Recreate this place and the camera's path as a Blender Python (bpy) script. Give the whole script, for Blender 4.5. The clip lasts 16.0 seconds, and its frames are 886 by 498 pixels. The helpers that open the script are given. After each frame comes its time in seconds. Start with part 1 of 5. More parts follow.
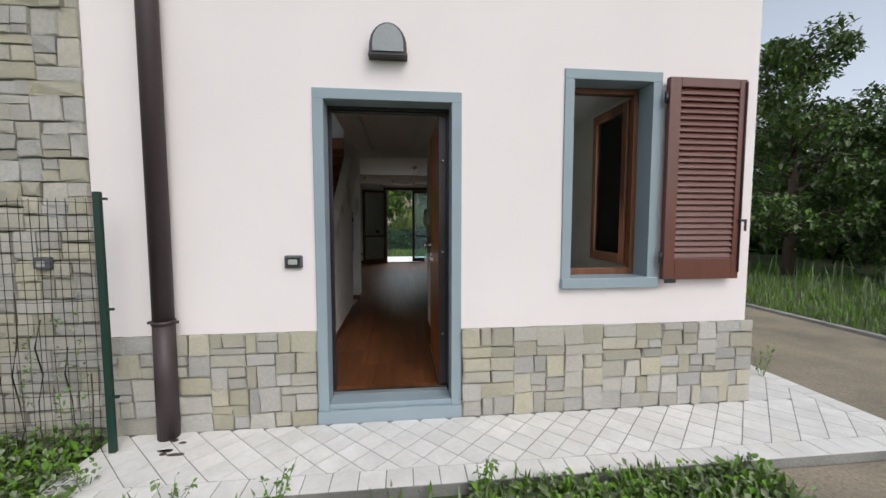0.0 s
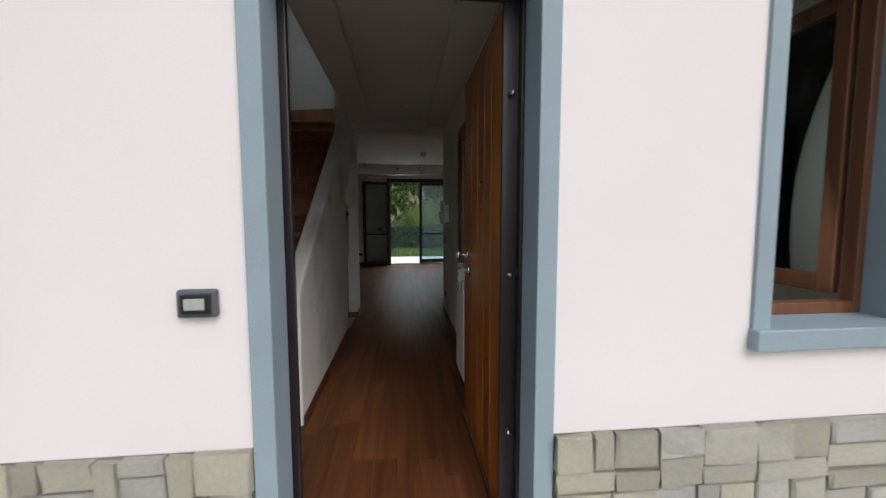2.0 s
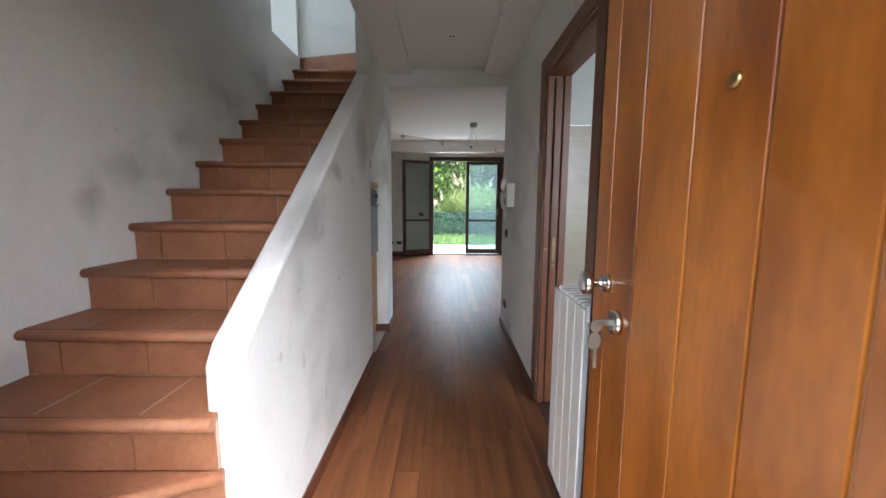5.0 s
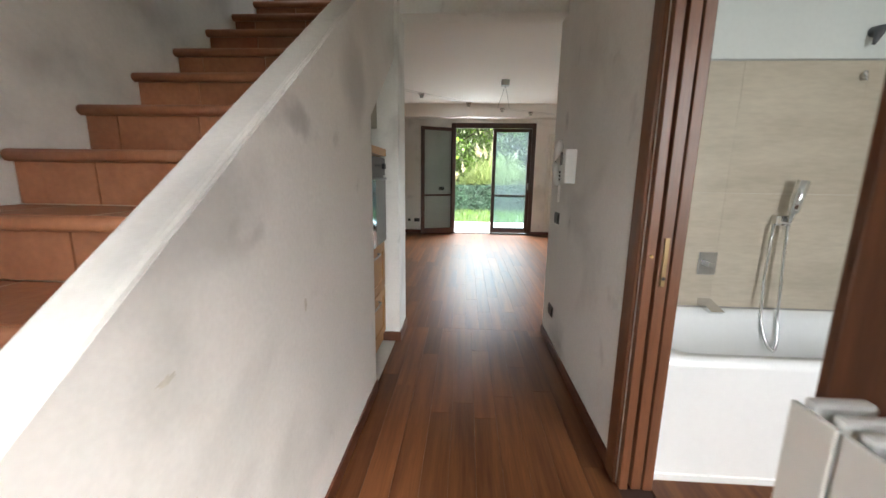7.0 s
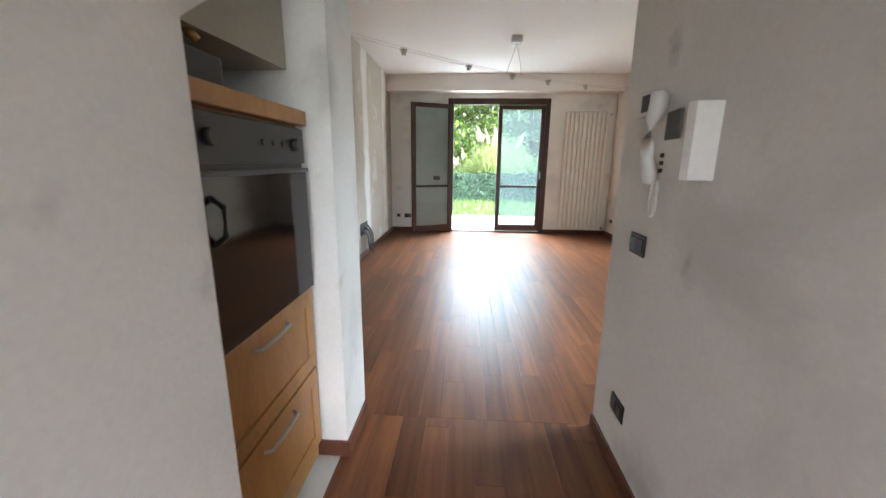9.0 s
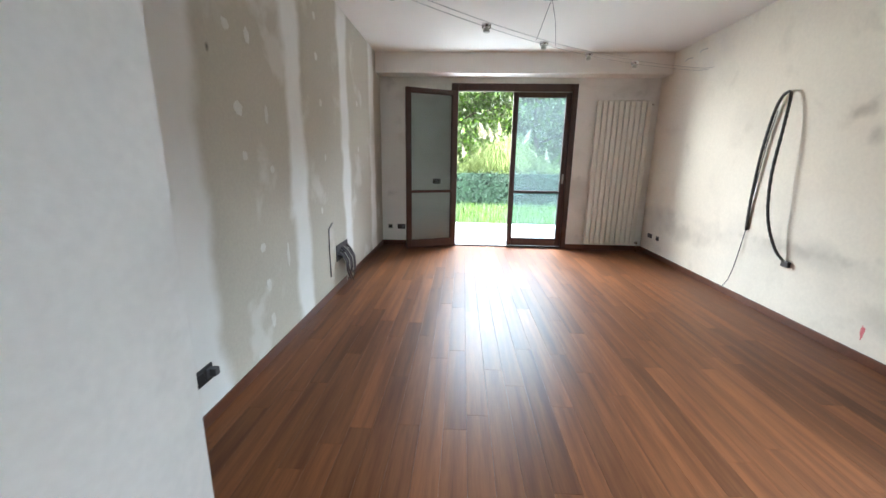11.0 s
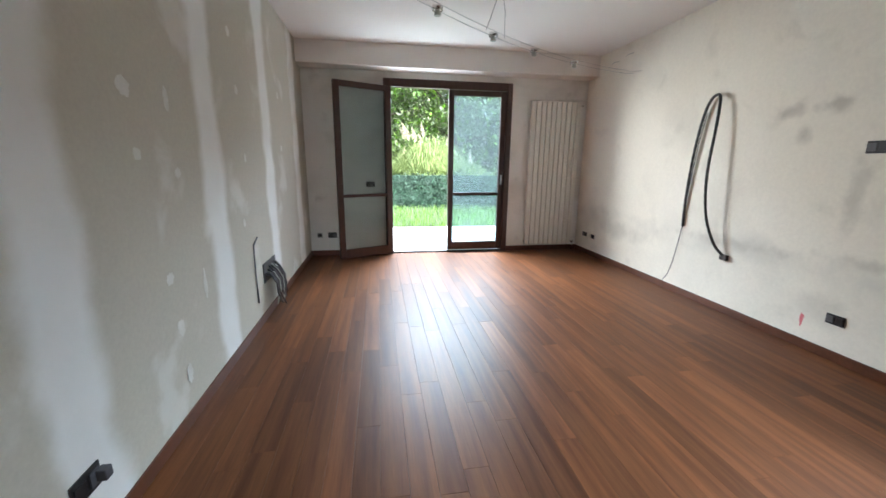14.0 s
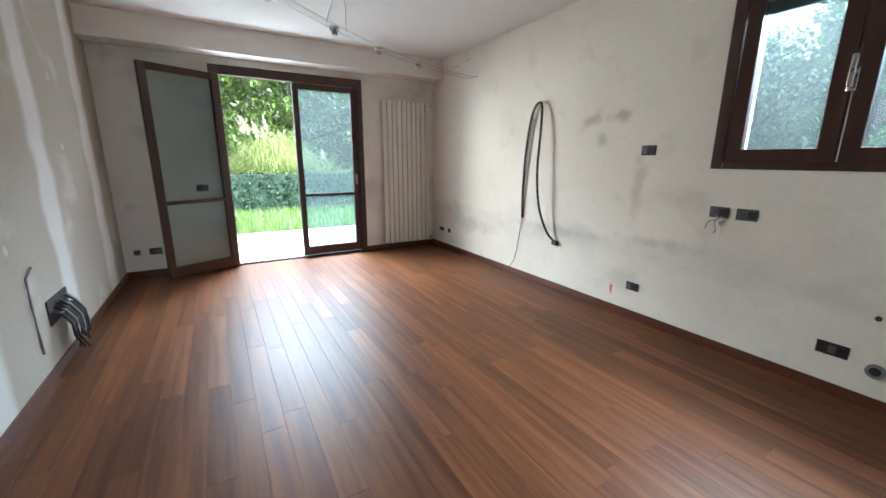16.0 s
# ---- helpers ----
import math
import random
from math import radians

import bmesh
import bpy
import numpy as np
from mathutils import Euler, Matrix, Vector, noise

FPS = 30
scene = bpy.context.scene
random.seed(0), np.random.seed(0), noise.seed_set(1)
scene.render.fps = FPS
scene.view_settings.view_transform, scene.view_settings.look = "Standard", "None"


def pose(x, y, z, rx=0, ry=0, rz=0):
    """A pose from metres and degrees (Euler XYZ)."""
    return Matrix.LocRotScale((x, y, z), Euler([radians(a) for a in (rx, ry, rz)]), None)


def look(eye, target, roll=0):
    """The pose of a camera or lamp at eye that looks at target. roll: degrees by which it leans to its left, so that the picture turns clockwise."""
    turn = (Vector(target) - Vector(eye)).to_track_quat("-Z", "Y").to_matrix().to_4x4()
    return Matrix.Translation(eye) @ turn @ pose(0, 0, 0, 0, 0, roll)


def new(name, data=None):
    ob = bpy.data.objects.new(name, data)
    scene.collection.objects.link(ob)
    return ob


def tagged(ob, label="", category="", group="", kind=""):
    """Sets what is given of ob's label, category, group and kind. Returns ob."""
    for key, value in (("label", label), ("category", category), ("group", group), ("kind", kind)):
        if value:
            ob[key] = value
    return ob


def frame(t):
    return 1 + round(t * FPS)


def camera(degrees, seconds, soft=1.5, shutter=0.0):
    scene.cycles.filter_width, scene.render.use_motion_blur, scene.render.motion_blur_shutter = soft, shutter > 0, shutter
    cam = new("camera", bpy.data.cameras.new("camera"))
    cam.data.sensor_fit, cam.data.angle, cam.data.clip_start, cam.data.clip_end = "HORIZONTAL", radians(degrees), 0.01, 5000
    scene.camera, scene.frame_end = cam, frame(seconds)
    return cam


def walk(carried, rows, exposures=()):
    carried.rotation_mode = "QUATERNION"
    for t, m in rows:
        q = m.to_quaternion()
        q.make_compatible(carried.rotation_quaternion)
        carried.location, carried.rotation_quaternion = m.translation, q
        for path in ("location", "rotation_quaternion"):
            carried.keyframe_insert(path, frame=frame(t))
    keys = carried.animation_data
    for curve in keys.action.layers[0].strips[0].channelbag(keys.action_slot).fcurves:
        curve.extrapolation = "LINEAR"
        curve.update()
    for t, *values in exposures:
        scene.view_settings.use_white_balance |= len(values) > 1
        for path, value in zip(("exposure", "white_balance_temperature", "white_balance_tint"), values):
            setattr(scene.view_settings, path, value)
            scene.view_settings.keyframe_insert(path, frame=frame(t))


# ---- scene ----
cam = camera(98.6, 16.0, shutter=0.3)
PATH = [
    (0, (0.199, -0.087, 1.291), (0.416, 1.896, 1.148), 0.0),
    (0.5, (0.134, 0.179, 1.294), (0.349, 2.162, 1.15), 0.0),
    (1, (0.14, 0.549, 1.266), (0.353, 2.532, 1.118), 0.1),
    (1.5, (0.149, 0.933, 1.27), (0.359, 2.916, 1.121), 0.1),
    (2, (0.103, 1.372, 1.28), (0.309, 3.354, 1.119), -0.1),
    (2.5, (0.113, 1.827, 1.25), (0.306, 3.81, 1.077), 0.0),
    (3, (0.123, 2.153, 1.228), (0.292, 4.136, 1.037), 0.0),
    (3.5, (0.091, 2.383, 1.247), (0.227, 4.366, 1.024), 0.2),
    (4, (0.085, 2.524, 1.258), (0.194, 4.508, 1.029), 0.2),
    (4.5, (0.075, 2.578, 1.263), (0.121, 4.564, 1.035), 0.2),
    (7, (-0.015, 3.561, 1.272), (-0.125, 5.522, 0.891), 0.8),
    (7.5, (-0.037, 3.889, 1.267), (-0.149, 5.845, 0.868), 0.7),
    (8, (-0.032, 4.208, 1.26), (-0.145, 6.16, 0.84), 0.5),
    (8.5, (-0.01, 4.563, 1.262), (-0.118, 6.512, 0.825), 0.7),
    (9, (-0.004, 4.897, 1.275), (-0.115, 6.843, 0.829), 0.6),
    (11.3, (-0.179, 6.301, 1.294), (-0.27, 8.247, 0.84), 0.9),
    (11.5, (-0.194, 6.358, 1.284), (-0.285, 8.305, 0.835), 0.9),
    (12, (-0.256, 6.434, 1.287), (-0.348, 8.381, 0.84), 0.9),
    (12.5, (-0.326, 6.479, 1.277), (-0.414, 8.428, 0.836), 0.9),
    (13, (-0.373, 6.521, 1.274), (-0.398, 8.471, 0.833), 0.9),
    (13.5, (-0.415, 6.549, 1.276), (-0.263, 8.495, 0.836), 0.7),
    (14, (-0.425, 6.58, 1.277), (-0.102, 8.505, 0.838), 0.6),
    (14.5, (-0.418, 6.611, 1.287), (0.076, 8.498, 0.846), 0.6),
    (15, (-0.413, 6.634, 1.289), (0.247, 8.469, 0.848), 0.3),
    (15.5, (-0.425, 6.631, 1.31), (0.411, 8.391, 0.858), 0.2),
    (16, (-0.386, 6.653, 1.319), (0.599, 8.333, 0.864), 0.3),
]
EXPOSURES = [(0, 0.28, 6300, 10), (2, 0.36, 6250, 10), (2.5, 0.42, 6200, 10), (3, 1.25, 6700, 10), (3.5, 2.8, 6700, 10), (4, 2.9, 5950, 10), (4.5, 2.9, 5700, 10), (7, 3.3, 6400, 10), (9, 3.8, 5950, 10), (11.5, 3.5, 5850, 10), (16, 3.35, 5700, 10)]
walk(cam, [(t, look(eye, target, roll)) for t, eye, target, roll in PATH], EXPOSURES)

# ---- sky and sun: bright overcast late afternoon ----
world = bpy.data.worlds.new("world")
scene.world = world
world.use_nodes = True
wn = world.node_tree
sky = wn.nodes.new("ShaderNodeTexSky")
sky.sky_type = 'NISHITA'
sky.sun_disc = False
sky.sun_elevation = radians(45)
sky.sun_rotation = radians(155)
sky.dust_density = 2.5
sky.ozone_density = 1.2
bg = wn.nodes["Background"]
bg.inputs["Strength"].default_value = 0.15
pale = wn.nodes.new("ShaderNodeHueSaturation")
pale.inputs["Saturation"].default_value = 0.4
pale.inputs["Value"].default_value = 1.1
wn.links.new(sky.outputs[0], pale.inputs["Color"])
wn.links.new(pale.outputs[0], bg.inputs["Color"])
sun_data = bpy.data.lights.new("sun", 'SUN')
sun_data.energy = 0.55
sun_data.angle = radians(30)
sun_data.color = (1.0, 0.965, 0.92)
sun = new("sun", sun_data)
sun.matrix_world = look((4.2, -8, 10.5), (0.5, 2, 0))


# area lamps added in or outside the openings, in place of the open sky's light
def sky_fill(name, eye, target, w, h, watts, colour=(0.84, 0.95, 1.0)):
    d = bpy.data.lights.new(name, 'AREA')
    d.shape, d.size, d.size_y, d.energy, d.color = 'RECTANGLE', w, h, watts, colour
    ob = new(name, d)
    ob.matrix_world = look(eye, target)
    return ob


# unseen lamp above the garden door's view, added to brighten the living room
sky_fill("garden_sky_fill", (0.55, 15.0, 4.3), (0.55, 11.2, 0.7), 4.2, 2.4, 300)
# added warm fill, unseen left of the garden door, aimed at the east wall
sky_fill("garden_west_fill", (-1.95, 14.7, 2.3), (2.5, 8.8, 0.9), 1.5, 2.2, 42, (1.0, 0.95, 0.84))
sky_fill("east_sky_fill", (3.25, 7.42, 2.65), (-1.377, 7.3, 0.3), 1.1, 0.7, 45)
sky_fill("bath_window_light", (1.74, 2.95, 1.6), (1.74, 4.5, 1.2), 0.4, 1.2, 2.4)
sky_fill("stair_window_light", (-2.35, 6.1, 4.3), (-0.2, 6.3, 2.6), 1.0, 1.4, 4.5)

# ---- materials ----
def mat(name, base, rough=0.6, dark=None, amount=0.25, big=1.5, small=40.0, bump=0.0, metal=0.0, stretch=(1, 1, 1),
        rand=0.0, coat=0.0, hue=0.0, lo=0.35, hi=0.75, spec=0.5, rand_mode="object"):
    """Base colour varied at two scales, roughness and relief; rand varies it from piece to piece."""
    m = bpy.data.materials.new(name)
    m.use_nodes = True
    nt = m.node_tree
    N, L = nt.nodes, nt.links
    b = N["Principled BSDF"]
    tc = N.new("ShaderNodeTexCoord")
    mp = N.new("ShaderNodeMapping")
    mp.inputs["Scale"].default_value = stretch
    L.new(tc.outputs["Object"], mp.inputs["Vector"])
    vec = mp.outputs[0]
    oi = N.new("ShaderNodeObjectInfo") if rand_mode == "object" else N.new("ShaderNodeNewGeometry")
    rnd = oi.outputs["Random"] if rand_mode == "object" else oi.outputs["Random Per Island"]
    if rand > 0:
        add = N.new("ShaderNodeVectorMath")
        add.operation = 'MULTIPLY_ADD'
        comb = N.new("ShaderNodeCombineXYZ")
        for k in range(3):
            L.new(rnd, comb.inputs[k])
        add.inputs[1].default_value = (37, 53, 71)
        L.new(comb.outputs[0], add.inputs[0])
        L.new(vec, add.inputs[2])
        vec = add.outputs[0]
    n1 = N.new("ShaderNodeTexNoise")
    n1.inputs["Scale"].default_value, n1.inputs["Detail"].default_value = big, 4
    n2 = N.new("ShaderNodeTexNoise")
    n2.inputs["Scale"].default_value, n2.inputs["Detail"].default_value = small, 3
    for n in (n1, n2):
        L.new(vec, n.inputs["Vector"])
    ramp = N.new("ShaderNodeValToRGB")
    ramp.color_ramp.elements[0].position, ramp.color_ramp.elements[1].position = lo, hi
    dark = dark or tuple(c * (1 - amount) for c in base)
    ramp.color_ramp.elements[0].color = (*dark, 1)
    ramp.color_ramp.elements[1].color = (*base, 1)
    L.new(n1.outputs["Fac"], ramp.inputs[0])
    fine = N.new("ShaderNodeMixRGB")
    fine.blend_type = 'MULTIPLY'
    fine.inputs[0].default_value = min(1.0, amount * 1.2)
    L.new(ramp.outputs[0], fine.inputs[1])
    fr = N.new("ShaderNodeMapRange")
    fr.inputs[1].default_value, fr.inputs[2].default_value = 0.3, 0.7
    fr.inputs[3].default_value, fr.inputs[4].default_value = 0.55, 1.15
    L.new(n2.outputs["Fac"], fr.inputs[0])
    L.new(fr.outputs[0], fine.inputs[2])
    col = fine.outputs[0]
    if rand > 0:
        hsv = N.new("ShaderNodeHueSaturation")
        mr = N.new("ShaderNodeMapRange")
        mr.inputs[3].default_value, mr.inputs[4].default_value = 1 - rand, 1 + rand
        L.new(rnd, mr.inputs[0])
        L.new(mr.outputs[0], hsv.inputs["Value"])
        if hue > 0:
            fr2 = N.new("ShaderNodeMath")
            fr2.operation = 'MULTIPLY'
            fr2.inputs[1].default_value = 7.31
            L.new(rnd, fr2.inputs[0])
            fr3 = N.new("ShaderNodeMath")
            fr3.operation = 'FRACT'
            L.new(fr2.outputs[0], fr3.inputs[0])
            mh = N.new("ShaderNodeMapRange")
            mh.inputs[3].default_value, mh.inputs[4].default_value = 0.5 - hue, 0.5 + hue * 0.4
            L.new(fr3.outputs[0], mh.inputs[0])
            L.new(mh.outputs[0], hsv.inputs["Hue"])
            ms = N.new("ShaderNodeMapRange")
            ms.inputs[3].default_value, ms.inputs[4].default_value = 0.5, 1.5
            L.new(fr3.outputs[0], ms.inputs[0])
            L.new(ms.outputs[0], hsv.inputs["Saturation"])
        L.new(col, hsv.inputs["Color"])
        col = hsv.outputs[0]
    L.new(col, b.inputs["Base Color"])
    b.inputs["Metallic"].default_value = metal
    b.inputs["Specular IOR Level"].default_value = spec
    b.inputs["Coat Weight"].default_value = coat
    rr = N.new("ShaderNodeMapRange")
    rr.inputs[3].default_value, rr.inputs[4].default_value = rough * 0.85, min(1.0, rough * 1.15)
    L.new(n1.outputs["Fac"], rr.inputs[0])
    L.new(rr.outputs[0], b.inputs["Roughness"])
    if bump > 0:
        bp = N.new("ShaderNodeBump")
        bp.inputs["Strength"].default_value, bp.inputs["Distance"].default_value = min(1.0, bump), 0.01 * max(1.0, bump)
        L.new(n2.outputs["Fac"], bp.inputs["Height"])
        L.new(bp.outputs[0], b.inputs["Normal"])
    return m


def glass_mat(name, tint=(0.95, 0.98, 0.97), rough=0.0, dust=0.0):
    m = bpy.data.materials.new(name)
    m.use_nodes = True
    N, L = m.node_tree.nodes, m.node_tree.links
    out = N["Material Output"]
    tr = N.new("ShaderNodeBsdfTransparent")
    tr.inputs[0].default_value = (*tint, 1)
    gl = N.new("ShaderNodeBsdfGlossy")
    gl.inputs["Roughness"].default_value = rough
    fz = N.new("ShaderNodeFresnel")
    mx = N.new("ShaderNodeMixShader")
    L.new(fz.outputs[0], mx.inputs[0])
    L.new(tr.outputs[0], mx.inputs[1])
    L.new(gl.outputs[0], mx.inputs[2])
    last = mx
    if dust > 0:
        tl = N.new("ShaderNodeBsdfTranslucent")
        tl.inputs[0].default_value = (0.85, 0.9, 0.92, 1)
        last = N.new("ShaderNodeMixShader")
        last.inputs[0].default_value = dust
        L.new(mx.outputs[0], last.inputs[1])
        L.new(tl.outputs[0], last.inputs[2])
    L.new(last.outputs[0], out.inputs["Surface"])
    return m


def overlay(m, colour, axis, period, centre, half, edge, wobble, strength, freq=2.2):
    """Lays a feathered, uneven band of another colour over a material: along axis, repeated every period if it is given."""
    N, L = m.node_tree.nodes, m.node_tree.links
    b = N["Principled BSDF"]
    src = b.inputs["Base Color"].links[0].from_socket
    tc = N.new("ShaderNodeTexCoord")
    sep = N.new("ShaderNodeSeparateXYZ")
    L.new(tc.outputs["Object"], sep.inputs[0])

    def op(kind, a, c):
        n = N.new("ShaderNodeMath")
        n.operation = kind
        for k, v in ((0, a), (1, c)):
            if isinstance(v, (int, float)):
                n.inputs[k].default_value = v
            elif v is not None:
                L.new(v, n.inputs[k])
        return n.outputs[0]
    nz = N.new("ShaderNodeTexNoise")
    nz.inputs["Scale"].default_value, nz.inputs["Detail"].default_value = freq, 5
    L.new(tc.outputs["Object"], nz.inputs["Vector"])
    p = op('ADD', sep.outputs["XYZ".index(axis)], op('MULTIPLY', op('SUBTRACT', nz.outputs["Fac"], 0.5), wobble))
    d = op('SUBTRACT', p, centre)
    if period:
        d = op('SUBTRACT', op('FLOORED_MODULO', op('ADD', d, period / 2), period), period / 2)
    d = op('ABSOLUTE', d, None)
    mr = N.new("ShaderNodeMapRange")
    mr.interpolation_type = 'SMOOTHSTEP'
    mr.inputs[1].default_value, mr.inputs[2].default_value = half, half + edge
    mr.inputs[3].default_value, mr.inputs[4].default_value = strength, 0.0
    L.new(d, mr.inputs[0])
    n3 = N.new("ShaderNodeTexNoise")
    n3.inputs["Scale"].default_value, n3.inputs["Detail"].default_value = 3.0, 4
    L.new(tc.outputs["Object"], n3.inputs["Vector"])
    mk = N.new("ShaderNodeMapRange")
    mk.inputs[1].default_value, mk.inputs[2].default_value = 0.35, 0.6
    mk.inputs[3].default_value, mk.inputs[4].default_value = (0.85 if period else 0.0), 1.0
    L.new(n3.outputs["Fac"], mk.inputs[0])
    fac = op('MULTIPLY', mr.outputs[0], mk.outputs[0])
    mix = N.new("ShaderNodeMixRGB")
    L.new(fac, mix.inputs[0])
    L.new(src, mix.inputs[1])
    mix.inputs[2].default_value = (*colour, 1)
    L.new(mix.outputs[0], b.inputs["Base Color"])


def grime(m, colour, scale, lo, hi, strength, seed=0.0):
    """Soft cloudy smudges with an uneven outline over a material."""
    N, L = m.node_tree.nodes, m.node_tree.links
    b = N["Principled BSDF"]
    src = b.inputs["Base Color"].links[0].from_socket
    tc = N.new("ShaderNodeTexCoord")
    mp = N.new("ShaderNodeMapping")
    mp.inputs["Location"].default_value = (seed, seed * 1.7, seed * 0.6)
    L.new(tc.outputs["Object"], mp.inputs["Vector"])
    nz = N.new("ShaderNodeTexNoise")
    nz.inputs["Scale"].default_value, nz.inputs["Detail"].default_value = scale, 6
    nz.inputs["Distortion"].default_value = 0.4
    L.new(mp.outputs[0], nz.inputs["Vector"])
    mr = N.new("ShaderNodeMapRange")
    mr.interpolation_type = 'SMOOTHSTEP'
    mr.inputs[1].default_value, mr.inputs[2].default_value = lo, hi
    mr.inputs[3].default_value, mr.inputs[4].default_value = 0.0, strength
    L.new(nz.outputs["Fac"], mr.inputs[0])
    mix = N.new("ShaderNodeMixRGB")
    L.new(mr.outputs[0], mix.inputs[0])
    L.new(src, mix.inputs[1])
    mix.inputs[2].default_value = (*colour, 1)
    L.new(mix.outputs[0], b.inputs["Base Color"])


def spot(m, at, radii, colour, strength):
    """One soft, ragged stain at its own place on a wall."""
    N, L = m.node_tree.nodes, m.node_tree.links
    b = N["Principled BSDF"]
    src = b.inputs["Base Color"].links[0].from_socket
    tc = N.new("ShaderNodeTexCoord")
    sub = N.new("ShaderNodeVectorMath")
    sub.operation = 'SUBTRACT'
    sub.inputs[1].default_value = at
    L.new(tc.outputs["Object"], sub.inputs[0])
    div = N.new("ShaderNodeVectorMath")
    div.operation = 'DIVIDE'
    div.inputs[1].default_value = radii
    L.new(sub.outputs[0], div.inputs[0])
    ln = N.new("ShaderNodeVectorMath")
    ln.operation = 'LENGTH'
    L.new(div.outputs[0], ln.inputs[0])
    nz = N.new("ShaderNodeTexNoise")
    nz.inputs["Scale"].default_value, nz.inputs["Detail"].default_value = 0.5 / max(0.03, min(radii[1:])), 5
    L.new(tc.outputs["Object"], nz.inputs["Vector"])
    add = N.new("ShaderNodeMath")
    add.operation = 'MULTIPLY_ADD'
    add.inputs[1].default_value = 2.6
    L.new(nz.outputs["Fac"], add.inputs[0])
    L.new(ln.outputs["Value"], add.inputs[2])
    mr = N.new("ShaderNodeMapRange")
    mr.interpolation_type = 'SMOOTHSTEP'
    mr.inputs[1].default_value, mr.inputs[2].default_value = 1.2, 2.5
    mr.inputs[3].default_value, mr.inputs[4].default_value = strength, 0.0
    L.new(add.outputs[0], mr.inputs[0])
    mix = N.new("ShaderNodeMixRGB")
    L.new(mr.outputs[0], mix.inputs[0])
    L.new(src, mix.inputs[1])
    mix.inputs[2].default_value = (*colour, 1)
    L.new(mix.outputs[0], b.inputs["Base Color"])


LX, RX, BY = -1.377, 2.566, 11.988   # living room walls
HX, HI = -0.518, -0.625        # stair wall, hall side and stair side
CX = 0.651                     # hall's other wall

STUCCO = mat("pink_stucco", (0.80, 0.735, 0.715), 0.9, amount=0.06, big=0.8, small=220, bump=0.09)
GREYPAINT = mat("blue_grey_paint", (0.285, 0.35, 0.38), 0.7, amount=0.10, big=3, small=150, bump=0.12)
STONE = mat("sandstone", (0.585, 0.535, 0.415), 0.85, dark=(0.46, 0.45, 0.395), amount=0.25, big=7, small=60, bump=0.8, rand=0.17, hue=0.013)
MORTAR = mat("dark_mortar", (0.18, 0.165, 0.14), 0.95, amount=0.3, big=8, small=90, bump=0.5)
TILE_OUT = mat("pale_terrace_tile", (0.82, 0.80, 0.765), 0.4, dark=(0.68, 0.66, 0.615), amount=0.12, big=4, small=30, rand=0.06)
GROUT = mat("dirty_grout", (0.27, 0.26, 0.235), 0.9, amount=0.4, big=3, small=60)
DARKWOOD = mat("dark_stained_wood", (0.05, 0.015, 0.010), 0.35, amount=0.35, big=3, small=25, stretch=(8, 8, 0.8), bump=0.05, coat=0.15)
SHUTTERWOOD = mat("brown_painted_shutter", (0.135, 0.043, 0.026), 0.36, amount=0.2, big=4, small=30, stretch=(6, 6, 1), bump=0.05, coat=0.15)
CASING = mat("reddish_brown_wood", (0.20, 0.075, 0.032), 0.4, amount=0.35, big=3, small=22, stretch=(9, 9, 0.7), bump=0.05)
DOORWOOD = mat("orange_stained_wood", (0.50, 0.158, 0.018), 0.3, dark=(0.21, 0.052, 0.006), amount=0.3, big=1.5, small=22, stretch=(3, 3, 0.8), coat=0.3, rand=0.06, bump=0.03, lo=0.36, hi=0.62)
GROOVE = mat("pale_groove_wood", (0.62, 0.33, 0.14), 0.5, amount=0.2, big=5, small=30)
PARQUET = mat("brown_parquet", (0.175, 0.067, 0.025), 0.42, dark=(0.092, 0.032, 0.013), amount=0.30, big=1.3, small=12, stretch=(16, 0.8, 4), rand=0.24, bump=0.02, spec=0.17, lo=0.32, hi=0.66)
JOINTWOOD = mat("dark_floor_joint", (0.05, 0.02, 0.012), 0.8, amount=0.2)
SKIRT = mat("skirting_wood", (0.13, 0.043, 0.02), 0.4, amount=0.3, big=3, small=20, stretch=(3, 3, 3))
PLASTER = mat("worn_white_plaster", (0.78, 0.77, 0.735), 0.92, dark=(0.66, 0.65, 0.615), amount=0.08, big=0.9, small=70, bump=0.10, lo=0.28, hi=0.5)
OLDPLASTER = mat("stained_cream_plaster", (0.81, 0.77, 0.675), 0.92, dark=(0.74, 0.705, 0.62), amount=0.08, big=1.1, small=45, bump=0.12, lo=0.36, hi=0.50)
CEIL = mat("white_ceiling_paint", (0.80, 0.775, 0.74), 0.92, amount=0.05, big=0.6, small=120, bump=0.05)
BOARD = mat("bare_plasterboard", (0.50, 0.465, 0.385), 0.9, amount=0.10, big=1.0, small=60, lo=0.3, hi=0.7)
FILLER = mat("white_joint_filler", (0.68, 0.67, 0.63), 0.85, dark=(0.57, 0.55, 0.49), amount=0.10, big=9, small=60, bump=0.15)
TERRA = mat("terracotta_tile", (0.40, 0.175, 0.085), 0.55, dark=(0.29, 0.115, 0.055), amount=0.25, big=5, small=50, rand=0.12, bump=0.15)
TERRAJ = mat("terracotta_joint", (0.55, 0.41, 0.30), 0.9, amount=0.2, big=8, small=60)
CHROME = mat("chrome", (0.72, 0.72, 0.72), 0.14, amount=0.05, metal=1.0)
STEEL = mat("brushed_steel", (0.50, 0.50, 0.49), 0.32, amount=0.12, metal=1.0, stretch=(2, 30, 30))
BRASS = mat("brass", (0.62, 0.42, 0.17), 0.3, amount=0.15, metal=1.0)
